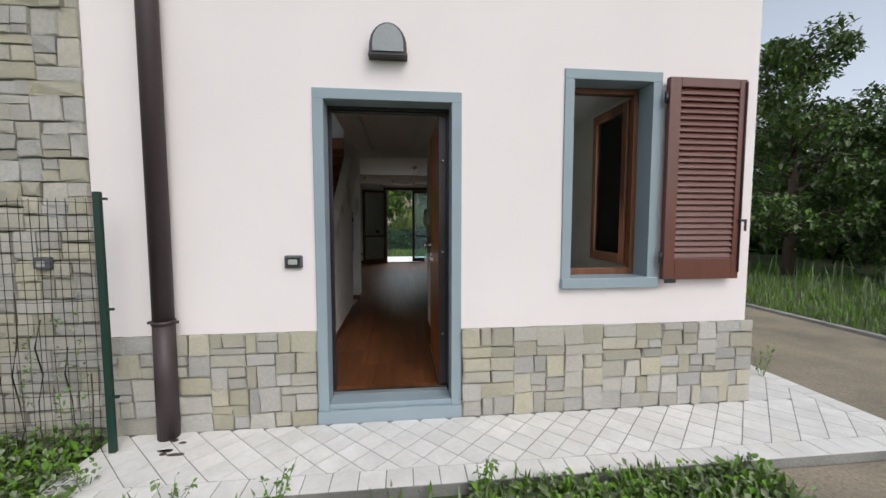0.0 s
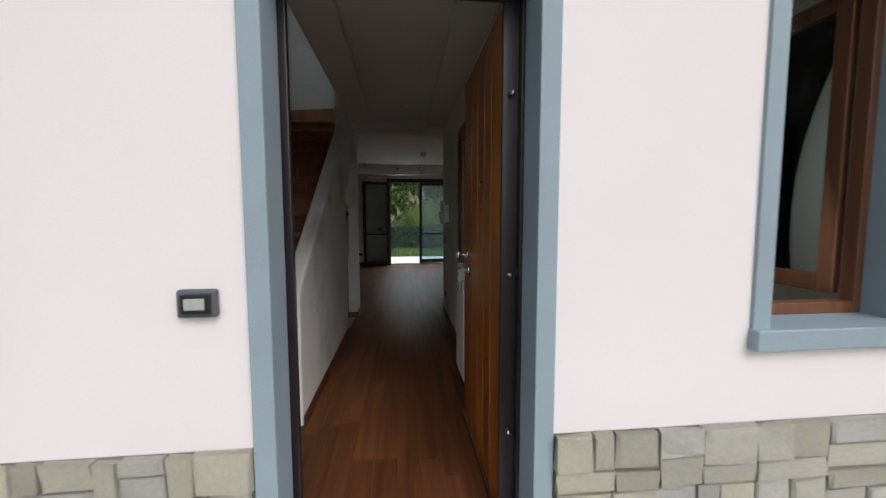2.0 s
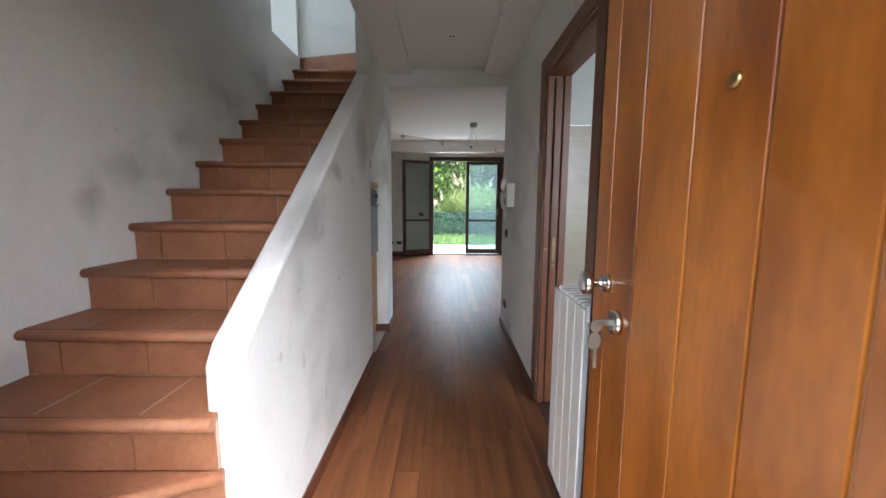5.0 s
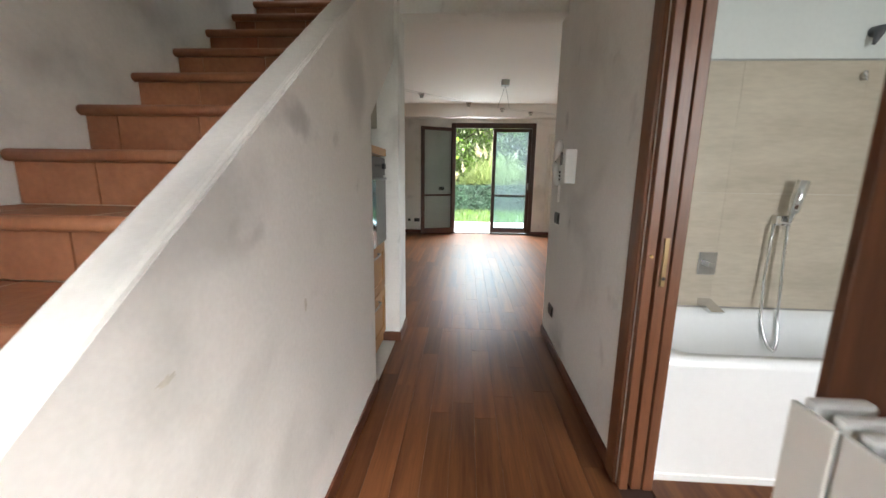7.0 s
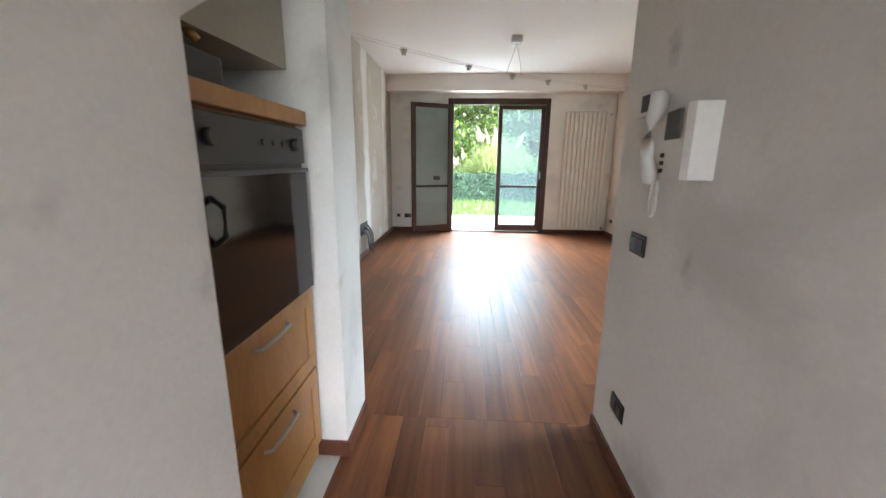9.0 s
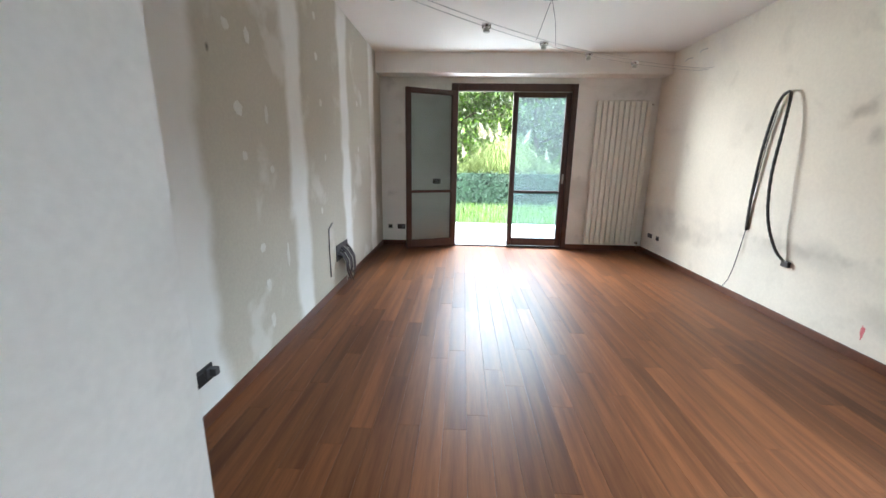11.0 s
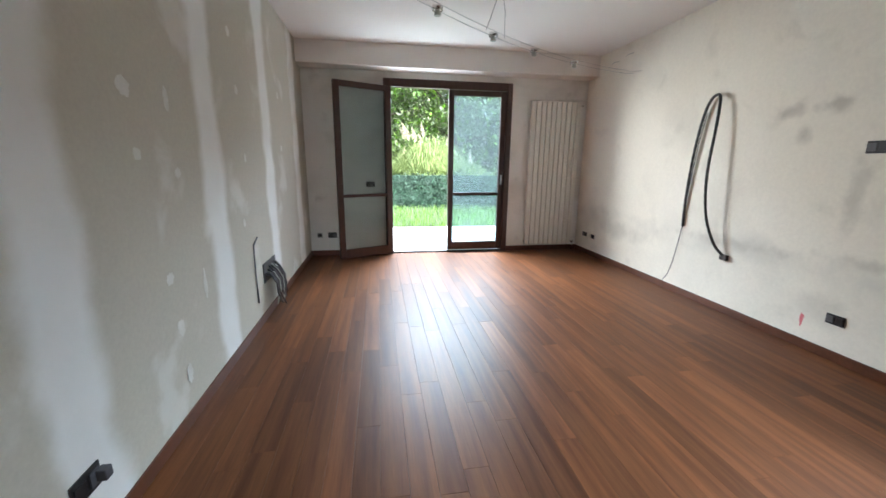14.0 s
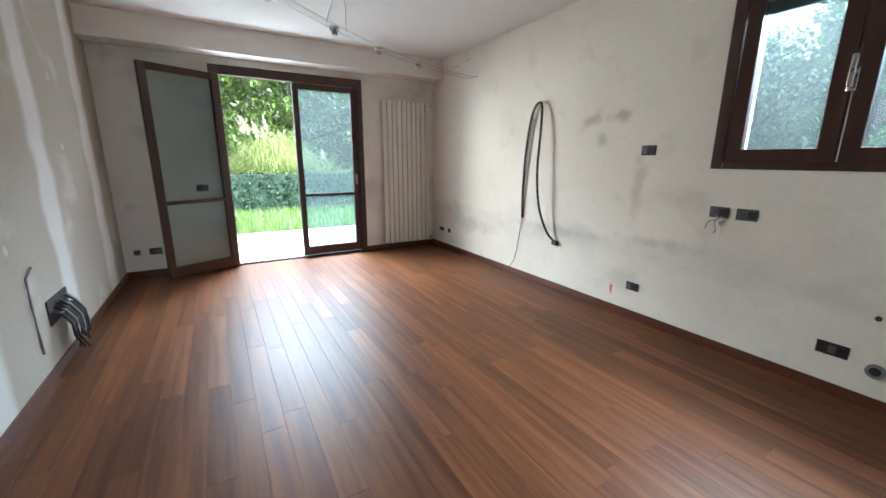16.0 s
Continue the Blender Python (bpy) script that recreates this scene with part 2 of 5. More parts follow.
OLDBRASS = mat("tarnished_brass", (0.36, 0.25, 0.13), 0.42, amount=0.25, metal=1.0)
BLACK = mat("black_plastic", (0.018, 0.018, 0.02), 0.4, amount=0.2)
GREYPLASTIC = mat("grey_plastic", (0.10, 0.10, 0.11), 0.45, amount=0.2)
PALEPLASTIC = mat("pale_display_plastic", (0.42, 0.43, 0.38), 0.35, amount=0.1)
WHITEPLASTIC = mat("white_plastic", (0.78, 0.77, 0.74), 0.35, amount=0.05)
ENAMEL = mat("cream_radiator_enamel", (0.74, 0.72, 0.66), 0.38, amount=0.05)
ACRYLIC = mat("white_acrylic", (0.83, 0.83, 0.82), 0.18, amount=0.03, coat=0.3)
BATHTILE = mat("beige_bath_tile", (0.56, 0.49, 0.39), 0.3, dark=(0.45, 0.385, 0.30), amount=0.15, big=1.6, small=14, stretch=(1, 1, 4))
BATHWHITE = mat("pale_bath_paint", (0.72, 0.73, 0.70), 0.6, amount=0.05)
METALBROWN = mat("purple_brown_metal", (0.018, 0.011, 0.013), 0.4, amount=0.2, coat=0.1)
PIPEBROWN = mat("brown_painted_pipe", (0.052, 0.034, 0.036), 0.5, amount=0.2, big=2, small=40)
OAK = mat("honey_oak", (0.50, 0.245, 0.07), 0.4, amount=0.25, big=2.5, small=20, stretch=(5, 5, 1), bump=0.04)
OVENGLASS = mat("black_oven_glass", (0.012, 0.011, 0.011), 0.08, amount=0.1, coat=0.0, spec=0.35)
GREYPANEL = mat("grey_green_panel", (0.36, 0.335, 0.26), 0.5, amount=0.1)
NICHETILE = mat("pale_niche_tile", (0.52, 0.51, 0.47), 0.4, amount=0.1, big=4, small=20)
FENCEGREEN = mat("dark_green_wire", (0.012, 0.045, 0.032), 0.5, amount=0.3)
GRAVEL = mat("gravel_soil", (0.33, 0.275, 0.20), 0.95, dark=(0.19, 0.165, 0.12), amount=0.5, big=1.6, small=55, bump=0.9)
SOIL = mat("mossy_ground", (0.085, 0.12, 0.035), 0.95, dark=(0.05, 0.06, 0.025), amount=0.45, big=0.7, small=35, bump=0.8)
KERB = mat("concrete", (0.33, 0.32, 0.30), 0.9, amount=0.3, big=4, small=60, bump=0.4)
LEAF = mat("green_leaves", (0.15, 0.225, 0.075), 0.6, dark=(0.075, 0.135, 0.04), amount=0.35, big=0.9, small=12, rand=0.35, rand_mode="island", hue=0.03)
LEAFLIGHT = mat("light_leaves", (0.17, 0.25, 0.07), 0.55, dark=(0.085, 0.15, 0.04), amount=0.3, big=0.8, small=12, rand=0.35, rand_mode="island", hue=0.03)
GRASS = mat("grass_blades", (0.17, 0.27, 0.07), 0.6, dark=(0.09, 0.16, 0.035), amount=0.3, big=0.8, small=12, rand=0.35, rand_mode="island", hue=0.03)
YELLOWGRASS = mat("yellow_green_reed", (0.29, 0.34, 0.10), 0.6, dark=(0.16, 0.22, 0.06), amount=0.3, big=1.2, small=12, rand=0.3, rand_mode="island")
PLUME = mat("cream_plume", (0.62, 0.56, 0.40), 0.8, amount=0.2, rand=0.15, rand_mode="island")
IVY = mat("dark_ivy", (0.03, 0.075, 0.035), 0.5, dark=(0.015, 0.04, 0.02), amount=0.3, big=2, small=14, rand=0.4, rand_mode="island")
BARK = mat("bark", (0.09, 0.065, 0.045), 0.9, amount=0.4, big=4, small=30, stretch=(1, 1, 0.3), bump=0.6)
STAIN = mat("grey_wall_smudge", (0.56, 0.54, 0.48), 0.95, dark=(0.66, 0.63, 0.56), amount=0.2, big=9, small=60)
grime(PLASTER, (0.40, 0.39, 0.36), 1.5, 0.53, 0.74, 0.42)
grime(PLASTER, (0.30, 0.29, 0.27), 5.0, 0.62, 0.80, 0.35, 3.1)
grime(OLDPLASTER, (0.46, 0.43, 0.36), 2.6, 0.58, 0.74, 0.28, 1.3)
spot(BOARD, (LX, 7.36, 1.05), (0.2, 0.035, 0.035), (0.05, 0.045, 0.04), 0.9)
spot(BOARD, (LX, 8.09, 1.80), (0.2, 0.015, 0.02), (0.05, 0.045, 0.04), 0.9)
grime(BOARD, (0.72, 0.71, 0.67), 2.2, 0.56, 0.68, 0.45, 2.2)
overlay(BOARD, (0.80, 0.80, 0.78), "Y", 1.2, 7.83, 0.08, 0.11, 0.22, 0.85)
overlay(OLDPLASTER, (0.50, 0.49, 0.44), "Z", 0, 0.60, 0.03, 0.14, 0.5, 0.4, 1.6)
for y, z, ry, rz, k in ((8.78, 1.69, 0.14, 0.06, 0.75), (9.06, 1.68, 0.12, 0.07, 0.7), (8.95, 1.49, 0.07, 0.08, 0.65), (8.56, 1.12, 0.07, 0.32, 0.5), (9.4, 0.63, 0.6, 0.06, 0.5), (10.8, 0.47, 0.8, 0.12, 0.5), (11.5, 0.55, 0.4, 0.2, 0.4), (8.35, 0.68, 0.35, 0.06, 0.5), (8.2, 1.05, 0.4, 0.10, 0.35), (8.6, 0.32, 0.25, 0.14, 0.35)):
    spot(OLDPLASTER, (RX, y, z), (0.3, ry, rz), (0.36, 0.34, 0.29), 0.8 * k)
for x, y, z, ry, rz, k in ((HX, 4.28, 1.20, 0.26, 0.16, 0.5), (HX, 4.15, 0.98, 0.12, 0.22, 0.4), (HX, 4.70, 1.43, 0.16, 0.06, 0.55), (HX, 5.35, 1.65, 0.22, 0.20, 0.45), (LX, 4.20, 1.28, 0.09, 0.10, 0.55), (LX, 4.45, 1.42, 0.20, 0.10, 0.5), (LX, 4.80, 1.62, 0.22, 0.13, 0.55), (LX, 5.25, 1.92, 0.25, 0.14, 0.5), (LX, 5.7, 2.2, 0.25, 0.14, 0.5), (CX, 6.27, 1.63, 0.05, 0.06, 0.6), (CX, 6.08, 0.15, 0.22, 0.14, 0.6), (CX, 6.02, 0.99, 0.03, 0.05, 0.5), (-0.5, 6.33, 1.55, 0.10, 0.16, 0.55)):
    spot(PLASTER, (x, y, z), (0.08, ry, rz), (0.30, 0.29, 0.27), k)
PINKMARK = mat("pink_chalk", (0.72, 0.22, 0.24), 0.9, amount=0.2)
DEADLEAF = mat("dead_leaf", (0.09, 0.065, 0.045), 0.9, amount=0.3)
ROOF = mat("roof_tile", (0.27, 0.12, 0.07), 0.8, amount=0.3, big=3, small=20)
LAMPGLASS = mat("frosted_lamp_glass", (0.30, 0.32, 0.32), 0.35, amount=0.15)
GLASS = glass_mat("window_glass")
HAZEGLASS = glass_mat("dusty_glass", (0.82, 0.88, 0.88), 0.03, 0.004)
SCREENGLASS = glass_mat("screened_glass", (0.64, 0.76, 0.80), 0.03, 0.014)


# ---- building helpers ----
def box(bm, x0, x1, y0, y1, z0, z1, bevel=0.0):
    r = bmesh.ops.create_cube(bm, size=1.0)
    vs = r["verts"]
    for v in vs:
        v.co = Vector(((x0 + x1) / 2 + v.co.x * (x1 - x0), (y0 + y1) / 2 + v.co.y * (y1 - y0), (z0 + z1) / 2 + v.co.z * (z1 - z0)))
    if bevel > 0:
        es = list({e for v in vs for e in v.link_edges})
        bmesh.ops.bevel(bm, geom=es, offset=bevel, segments=2, affect='EDGES', profile=0.5)
    return bm


def boxes(*specs, bevel=0.0):
    bm = bmesh.new()
    for sp in specs:
        box(bm, *sp, bevel=bevel)
    return bm


def prism(bm, pts, axis, c0, c1):
    """Extrudes a closed outline along x, y or z. pts are the other two coordinates, in order."""
    def put(p, c):
        if axis == "x":
            return (c, p[0], p[1])
        if axis == "y":
            return (p[0], c, p[1])
        return (p[0], p[1], c)
    a = [bm.verts.new(put(p, c0)) for p in pts]
    b = [bm.verts.new(put(p, c1)) for p in pts]
    bm.faces.new(a)
    bm.faces.new(b[::-1])
    n = len(pts)
    for i in range(n):
        bm.faces.new((a[i], b[i], b[(i + 1) % n], a[(i + 1) % n]))
    bmesh.ops.recalc_face_normals(bm, faces=bm.faces[:])
    return bm


def tube(bm, pts, r, sides=8, cap=True):
    """A round bar of radius r along a line of points; r may be one number a point."""
    pts = [Vector(p) for p in pts]
    rs = r if isinstance(r, (list, tuple)) else [r] * len(pts)
    rings = []
    ref = Vector((0, 0, 1))
    for i, p in enumerate(pts):
        d = (pts[min(i + 1, len(pts) - 1)] - pts[max(i - 1, 0)]).normalized()
        u = d.cross(ref)
        if u.length < 0.05:
            u = d.cross(Vector((1, 0, 0)))
        u.normalize()
        w = d.cross(u)
        rings.append([bm.verts.new(p + rs[i] * (u * math.cos(2 * math.pi * k / sides) + w * math.sin(2 * math.pi * k / sides))) for k in range(sides)])
    for a, b in zip(rings, rings[1:]):
        for k in range(sides):
            f = bm.faces.new((a[k], a[(k + 1) % sides], b[(k + 1) % sides], b[k]))
            f.smooth = True
    if cap:
        bm.faces.new(rings[0][::-1])
        bm.faces.new(rings[-1])
    return bm


def mesh_of(name, bm, material):
    me = bpy.data.meshes.new(name)
    bm.to_mesh(me)
    bm.free()
    me.materials.append(material)
    return me


def part(name, bm, material, parent, label=""):
    ob = new(name, mesh_of(name, bm, material))
    ob.parent = parent
    if parent.type == 'EMPTY':
        ob.matrix_parent_inverse = Matrix.Translation(parent.location).inverted()
    return tagged(ob, label)


def thing(name, at, label, category, group=""):
    ob = new(name)
    ob.empty_display_size = 0.1
    ob.location = at
    return tagged(ob, label, category, group)


def solid(name, bm, material, label="", category="", kind="", group=""):
    return tagged(new(name, mesh_of(name, bm, material)), label, category, group, kind)


def structure(name, bm, material, label):
    return solid(name, bm, material, label, name.split("_")[0], "structure")


def wall(axis, c0, c1, a0, a1, z0, z1, holes=()):
    """A wall across axis (x or y) from c0 to c1, along the other axis from a0 to a1, with openings through it."""
    A = sorted({a0, a1, *[h[0] for h in holes], *[h[1] for h in holes]})
    Z = sorted({z0, z1, *[h[2] for h in holes], *[h[3] for h in holes]})
    A = [a for a in A if a0 <= a <= a1]
    Z = [z for z in Z if z0 <= z <= z1]
    nA, nZ = len(A) - 1, len(Z) - 1

    def full(i, j):
        if not (0 <= i < nA and 0 <= j < nZ):
            return False
        a, z = (A[i] + A[i + 1]) / 2, (Z[j] + Z[j + 1]) / 2
        return not any(h[0] < a < h[1] and h[2] < z < h[3] for h in holes)
    bm = bmesh.new()
    cache = {}

    def v(c, a, z):
        key = (c, a, z)
        if key not in cache:
            cache[key] = bm.verts.new((c, a, z) if axis == "x" else (a, c, z))
        return cache[key]
    for i in range(nA):
        for j in range(nZ):
            if not full(i, j):
                continue
            p, q, r, s = A[i], A[i + 1], Z[j], Z[j + 1]
            for c in (c0, c1):
                bm.faces.new((v(c, p, r), v(c, q, r), v(c, q, s), v(c, p, s)))
            for di, dj, e in ((-1, 0, ((p, r), (p, s))), (1, 0, ((q, r), (q, s))), (0, -1, ((p, r), (q, r))), (0, 1, ((p, s), (q, s)))):
                if not full(i + di, j + dj):
                    (m0, n0), (m1, n1) = e
                    bm.faces.new((v(c0, m0, n0), v(c0, m1, n1), v(c1, m1, n1), v(c1, m0, n0)))
    bmesh.ops.recalc_face_normals(bm, faces=bm.faces[:])
    return bm


def ellipse_disc(bm, at, ru, rv, axis, depth, n=16, wob=0.0, rng=random):
    """A flat round piece facing along axis, at its own wobbling outline."""
    pts = []
    for k in range(n):
        a = 2 * math.pi * k / n
        f = 1 + wob * (rng.random() - 0.5) * 2
        pts.append((ru * math.cos(a) * f, rv * math.sin(a) * f))
    if axis == "x":
        return prism(bm, [(at[1] + p, at[2] + q) for p, q in pts], "x", at[0], at[0] + depth)
    if axis == "y":
        return prism(bm, [(at[0] + p, at[2] + q) for p, q in pts], "y", at[1], at[1] + depth)
    return prism(bm, [(at[0] + p, at[1] + q) for p, q in pts], "z", at[2], at[2] + depth)


def clip_poly(poly, rect):
    x0, x1, y0, y1 = rect
    for ax, lim, sign in ((0, x0, 1), (0, x1, -1), (1, y0, 1), (1, y1, -1)):
        out = []
        for i in range(len(poly)):
            p, q = poly[i], poly[(i + 1) % len(poly)]
            dp, dq = sign * (p[ax] - lim), sign * (q[ax] - lim)
            if dp >= 0:
                out.append(p)
            if dp * dq < 0:
                f = dp / (dp - dq)
                out.append((p[0] + f * (q[0] - p[0]), p[1] + f * (q[1] - p[1])))
        poly = out
        if len(poly) < 3:
            return []
    return poly


def area_of(poly):
    return abs(sum(p[0] * q[1] - q[0] * p[1] for p, q in zip(poly, poly[1:] + poly[:1]))) / 2


# ---- plan, in metres ----
FY, FI = 2.64, 2.90            # facade outside and inside
SY, RY = 6.317, 6.60           # wall between hall and living room
HC, RC = 2.52, 2.70            # ceilings
GZ = -0.15                     # terrace
TOP = 5.4

# ---- large structure ----
DOOR = (-0.395, 0.63, GZ, 2.195)
WIN = (1.385, 2.14, 0.80, 2.395)
structure("wall_facade", wall("y", FY, 2.82, -1.80, 2.93, -0.3, TOP, [DOOR, WIN]), STUCCO, "pale pink rendered outside wall of the house")
structure("wall_facade_lining", wall("y", 2.82, FI, -1.377, 2.60, -0.3, TOP, [DOOR, WIN]), PLASTER, "white plastered inside of the front wall")
neighbour = structure("wall_neighbour", wall("y", FY + 0.02, 2.95, -7.0, -1.80, -0.3, TOP), MORTAR, "dark mortar bed of the rough stone wall next door")
structure("wall_west", wall("x", -1.80, LX, FI, 12.2, -0.3, TOP, [(5.98, 6.53, 2.66, 4.3)]), PLASTER, "worn white plaster wall beside the stairs")
structure("wall_east", wall("x", RX, 2.93, 2.86, 12.2, -0.3, TOP, [(6.81, 8.04, 1.27, 2.40)]), OLDPLASTER, "stained cream plaster wall with patches and marks")
structure("wall_garden", wall("y", BY, 12.25, LX, RX, -0.3, TOP, [(-0.34, 1.44, 0.0, 2.36)]), PLASTER, "white plaster wall round the garden door")
structure("wall_living_left", boxes((LX, -0.497, SY, 6.617, 0, 2.12)), PLASTER, "white plastered end wall beside the oven niche")
structure("wall_stair_head", boxes((LX, HI, 6.58, 6.617, 2.12, TOP - 0.2)), PLASTER, "white plaster wall at the head of the stairs")
structure("wall_pier", boxes((HI, -0.497, SY, 6.617, 2.12, TOP - 0.2)), PLASTER, "white plastered pier beside the stairs")
structure("wall_living_right", wall("y", 6.46, RY, CX, RX, 0, TOP), PLASTER, "white plastered wall between bathroom and living room")
structure("wall_hall", wall("x", CX, 0.79, FI, 6.46, 0, TOP, [(4.22, 5.0, 0, 2.03)]), PLASTER, "white hall wall with worn grey smudges")
bm = bmesh.new()
prism(bm, [(3.69, 0), (3.69, 0.80), (3.73, 0.86), (5.69, 2.235), (5.69, 3.3), (SY, 3.3), (SY, 2.05), (5.62, 1.57), (5.62, 0)], "x", HI, HX)
es = [e for e in bm.edges if abs(e.verts[0].co.y - 3.69) < 0.05 or (e.verts[0].co.z > 0.7 and e.verts[0].co.y < 5.5) or (e.verts[1].co.z > 0.7 and e.verts[1].co.y < 5.5)]
bmesh.ops.bevel(bm, geom=es, offset=0.018, segments=3, affect='EDGES', profile=0.5)
structure("wall_stair_parapet", bm, PLASTER, "white plastered sloping parapet wall of the stairs")
structure("wall_upper_stair", boxes((HI, HX, FI, 5.69, 2.76, TOP), (HI, HX, 5.69, SY, 3.3, TOP)), PLASTER, "white plaster wall above the hall ceiling")
structure("lintel", boxes((-0.497, CX, 6.42, RY, 2.36, TOP)), PLASTER, "white plastered beam over the opening to the living room")
# niche under the stairs
structure("wall_niche", boxes((LX, -1.27, 5.30, SY, 0, 1.4), (-1.27, HI, 5.52, 5.62, 0, 1.5)), PLASTER, "grey plaster lining of the niche under the stairs")
# ceilings
structure("ceiling_hall", boxes((HX, -0.27, FI, 6.42, 2.46, 2.76), (0.41, CX, FI, 6.42, 2.46, 2.76), (-0.27, 0.41, FI, 3.3, 2.46, 2.76), (-0.27, 0.41, 3.3, 6.42, HC, 2.76)), CEIL, "white hall ceiling with a shallow recessed panel")
structure("ceiling_living", boxes((LX, RX, RY, BY, RC, 2.9)), CEIL, "plain white living room ceiling")
structure("ceiling_beam", boxes((LX, RX, 11.72, BY, 2.44, RC), bevel=0.006), CEIL, "white boxed beam along the garden wall")
structure("ceiling_bath", boxes((0.79, RX, FI, 6.46, 2.6, 2.76)), CEIL, "white bathroom ceiling")
structure("ceiling_upper", boxes((LX, RX, FI, BY, TOP - 0.2, TOP)), CEIL, "white ceiling above the stairs")
structure("floor_upper", boxes((HX, RX, FI, 6.42, 2.77, 2.92), (HX, RX, RY, BY, 2.91, 2.93)), TERRA, "terracotta floor of the upper storey")
structure("roof", boxes((-7.2, 3.3, 2.3, 12.6, TOP, TOP + 0.2)), ROOF, "flat dark roof slab with a small overhang")
structure("floor_base", boxes((LX, RX, FI, BY, -0.3, -0.012), (-0.33, 0.54, 2.80, FI, -0.3, -0.012)), JOINTWOOD, "dark bed under the wooden floor")
structure("floor_bath", boxes((0.79, RX, FI, 6.46, -0.012, 0.0)), PARQUET, "brown wooden bathroom floor")
structure("floor_niche", boxes((LX, -0.53, 5.63, SY, -0.012, 0.004)), NICHETILE, "pale tiled floor of the oven niche")
# ground
bm = bmesh.new()
bmesh.ops.create_grid(bm, x_segments=2, y_segments=2, size=600)
g = structure("ground", bm, SOIL, "mossy green ground with low weeds")
g.location = (0, 0, -0.22)
structure("path", boxes((3.72, 6.25, -6.0, 26.0, -0.26, -0.205), (2.35, 3.72, -6.0, 1.885, -0.26, -0.205)), GRAVEL, "brown gravel drive beside the house")
structure("kerb", boxes((6.25, 6.35, -6.0, 26.0, -0.3, -0.16), bevel=0.01), KERB, "grey concrete edging along the drive")
structure("terrace_bed", boxes((-1.72, 3.70, 1.90, FY, -0.3, GZ - 0.004), (2.93, 3.70, FY, 12.3, -0.3, GZ - 0.004)), GROUT, "dirty grout bed of the terrace tiles")
structure("terrace_garden", boxes((-3.0, 4.5, 12.25, 14.5, -0.3, -0.04)), TILE_OUT, "pale paved terrace outside the garden door")
# skirting boards
sk = [(HX, HX + 0.012, 3.70, 5.62), (CX - 0.012, CX, 3.1, 4.12), (CX - 0.012, CX, 5.09, RY), (LX, LX + 0.012, RY, BY), (RX - 0.012, RX, RY, BY), (LX + 0.012, -0.34, BY - 0.012, BY), (1.44, RX - 0.012, BY - 0.012, BY)]
for x0, x1, y0, y1 in sk:
    structure("baseboard", boxes((x0, x1, y0, y1, 0.0, 0.07), bevel=0.003), SKIRT, "brown wooden skirting board")
structure("baseboard", boxes((HI, -0.485, SY - 0.012, SY, 0.0, 0.075), (-0.497, -0.485, SY, 6.617, 0, 0.075)), SKIRT, "brown wooden skirting board round the pier")

# ---- front door, its surround and frame ----
def surround(name, x0, x1, z0, z1, w, yb, label, sill):
    t = thing(name, ((x0 + x1) / 2, FY, z0), label, "surround")
    y0 = FY - 0.014
    part("jamb", boxes((x0, x0 + w, y0, yb, z0, z1 - w), bevel=0.004), GREYPAINT, t)
    part("jamb", boxes((x1 - w, x1, y0, yb, z0, z1 - w), bevel=0.004), GREYPAINT, t)
    part("head", boxes((x0, x1, y0, yb, z1 - w, z1), bevel=0.004), GREYPAINT, t)
    if sill:
        part("sill", boxes((x0 - 0.005, x1 + 0.005, y0 - 0.03, yb, z0 - 0.01, z0 + 0.07), bevel=0.006), GREYPAINT, t)
    return t


ds = surround("door_surround", -0.395, 0.63, GZ, 2.195, 0.072, 2.795, "blue-grey painted surround of the front door", False)
part("threshold", boxes((-0.40, 0.635, FY - 0.03, 2.80, GZ - 0.02, -0.06), (-0.323, 0.558, FY - 0.005, 2.80, -0.06, -0.02), bevel=0.006), GREYPAINT, ds, "grey painted stone threshold")
part("strip", boxes((-0.32, 0.545, 2.79, 2.82, -0.02, 0.004)), STEEL, ds, "metal threshold strip")
surround("window_surround", 1.385, 2.14, 0.80, 2.395, 0.072, 2.84, "blue-grey painted surround of the small window", True)
fr = thing("door_frame", (0.11, 2.76, 0), "purple-brown metal frame of the security door", "door frame")
for name, b in (("jamb", (-0.395, -0.302, 2.82, 2.85, 0, 2.195)), ("jamb", (0.546, 0.63, 2.795, 2.85, 0, 2.195)), ("head", (-0.302, 0.546, 2.795, 2.85, 2.10, 2.195))):
    part(name, boxes(b, bevel=0.004), METALBROWN, fr)
part("stop", boxes((-0.30, 0.53, 2.825, 2.842, 2.085, 2.11), bevel=0.003), BLACK, fr, "black rubber seal")
for z in (0.86, 0.94, 1.02):
    part("strike", boxes((-0.303, -0.2995, 2.826, 2.842, z, z + 0.04), bevel=0.002), GREYPLASTIC, fr, "dark strike hole")
part("socket", boxes((0.538, 0.547, 2.81, 2.835, 1.055, 1.095), bevel=0.002), BLACK, fr, "dark bolt socket")

# open leaf of the front door
leaf = thing("front_door", (0.52, 2.85, 0), "orange-brown wooden front door standing wide open", "door")
D0, D1 = 2.855, 3.75
cuts = [D0 + 0.004, 3.036, 3.183, 3.34, 3.516, 3.655, D1 - 0.006]
for a, b in zip(cuts, cuts[1:]):
    part("plank", boxes((0.488, 0.50, a + 0.003, b - 0.003, 0.02, 2.09), bevel=0.002), DOORWOOD, leaf)
part("core", boxes((0.494, 0.540, D0, D1, 0.012, 2.095)), GROOVE, leaf, "pale wood showing in the grooves")
part("edge_profile", boxes((0.484, 0.548, D0 - 0.022, D0, 0.01, 2.10), bevel=0.004), METALBROWN, leaf, "purple-brown metal edge")
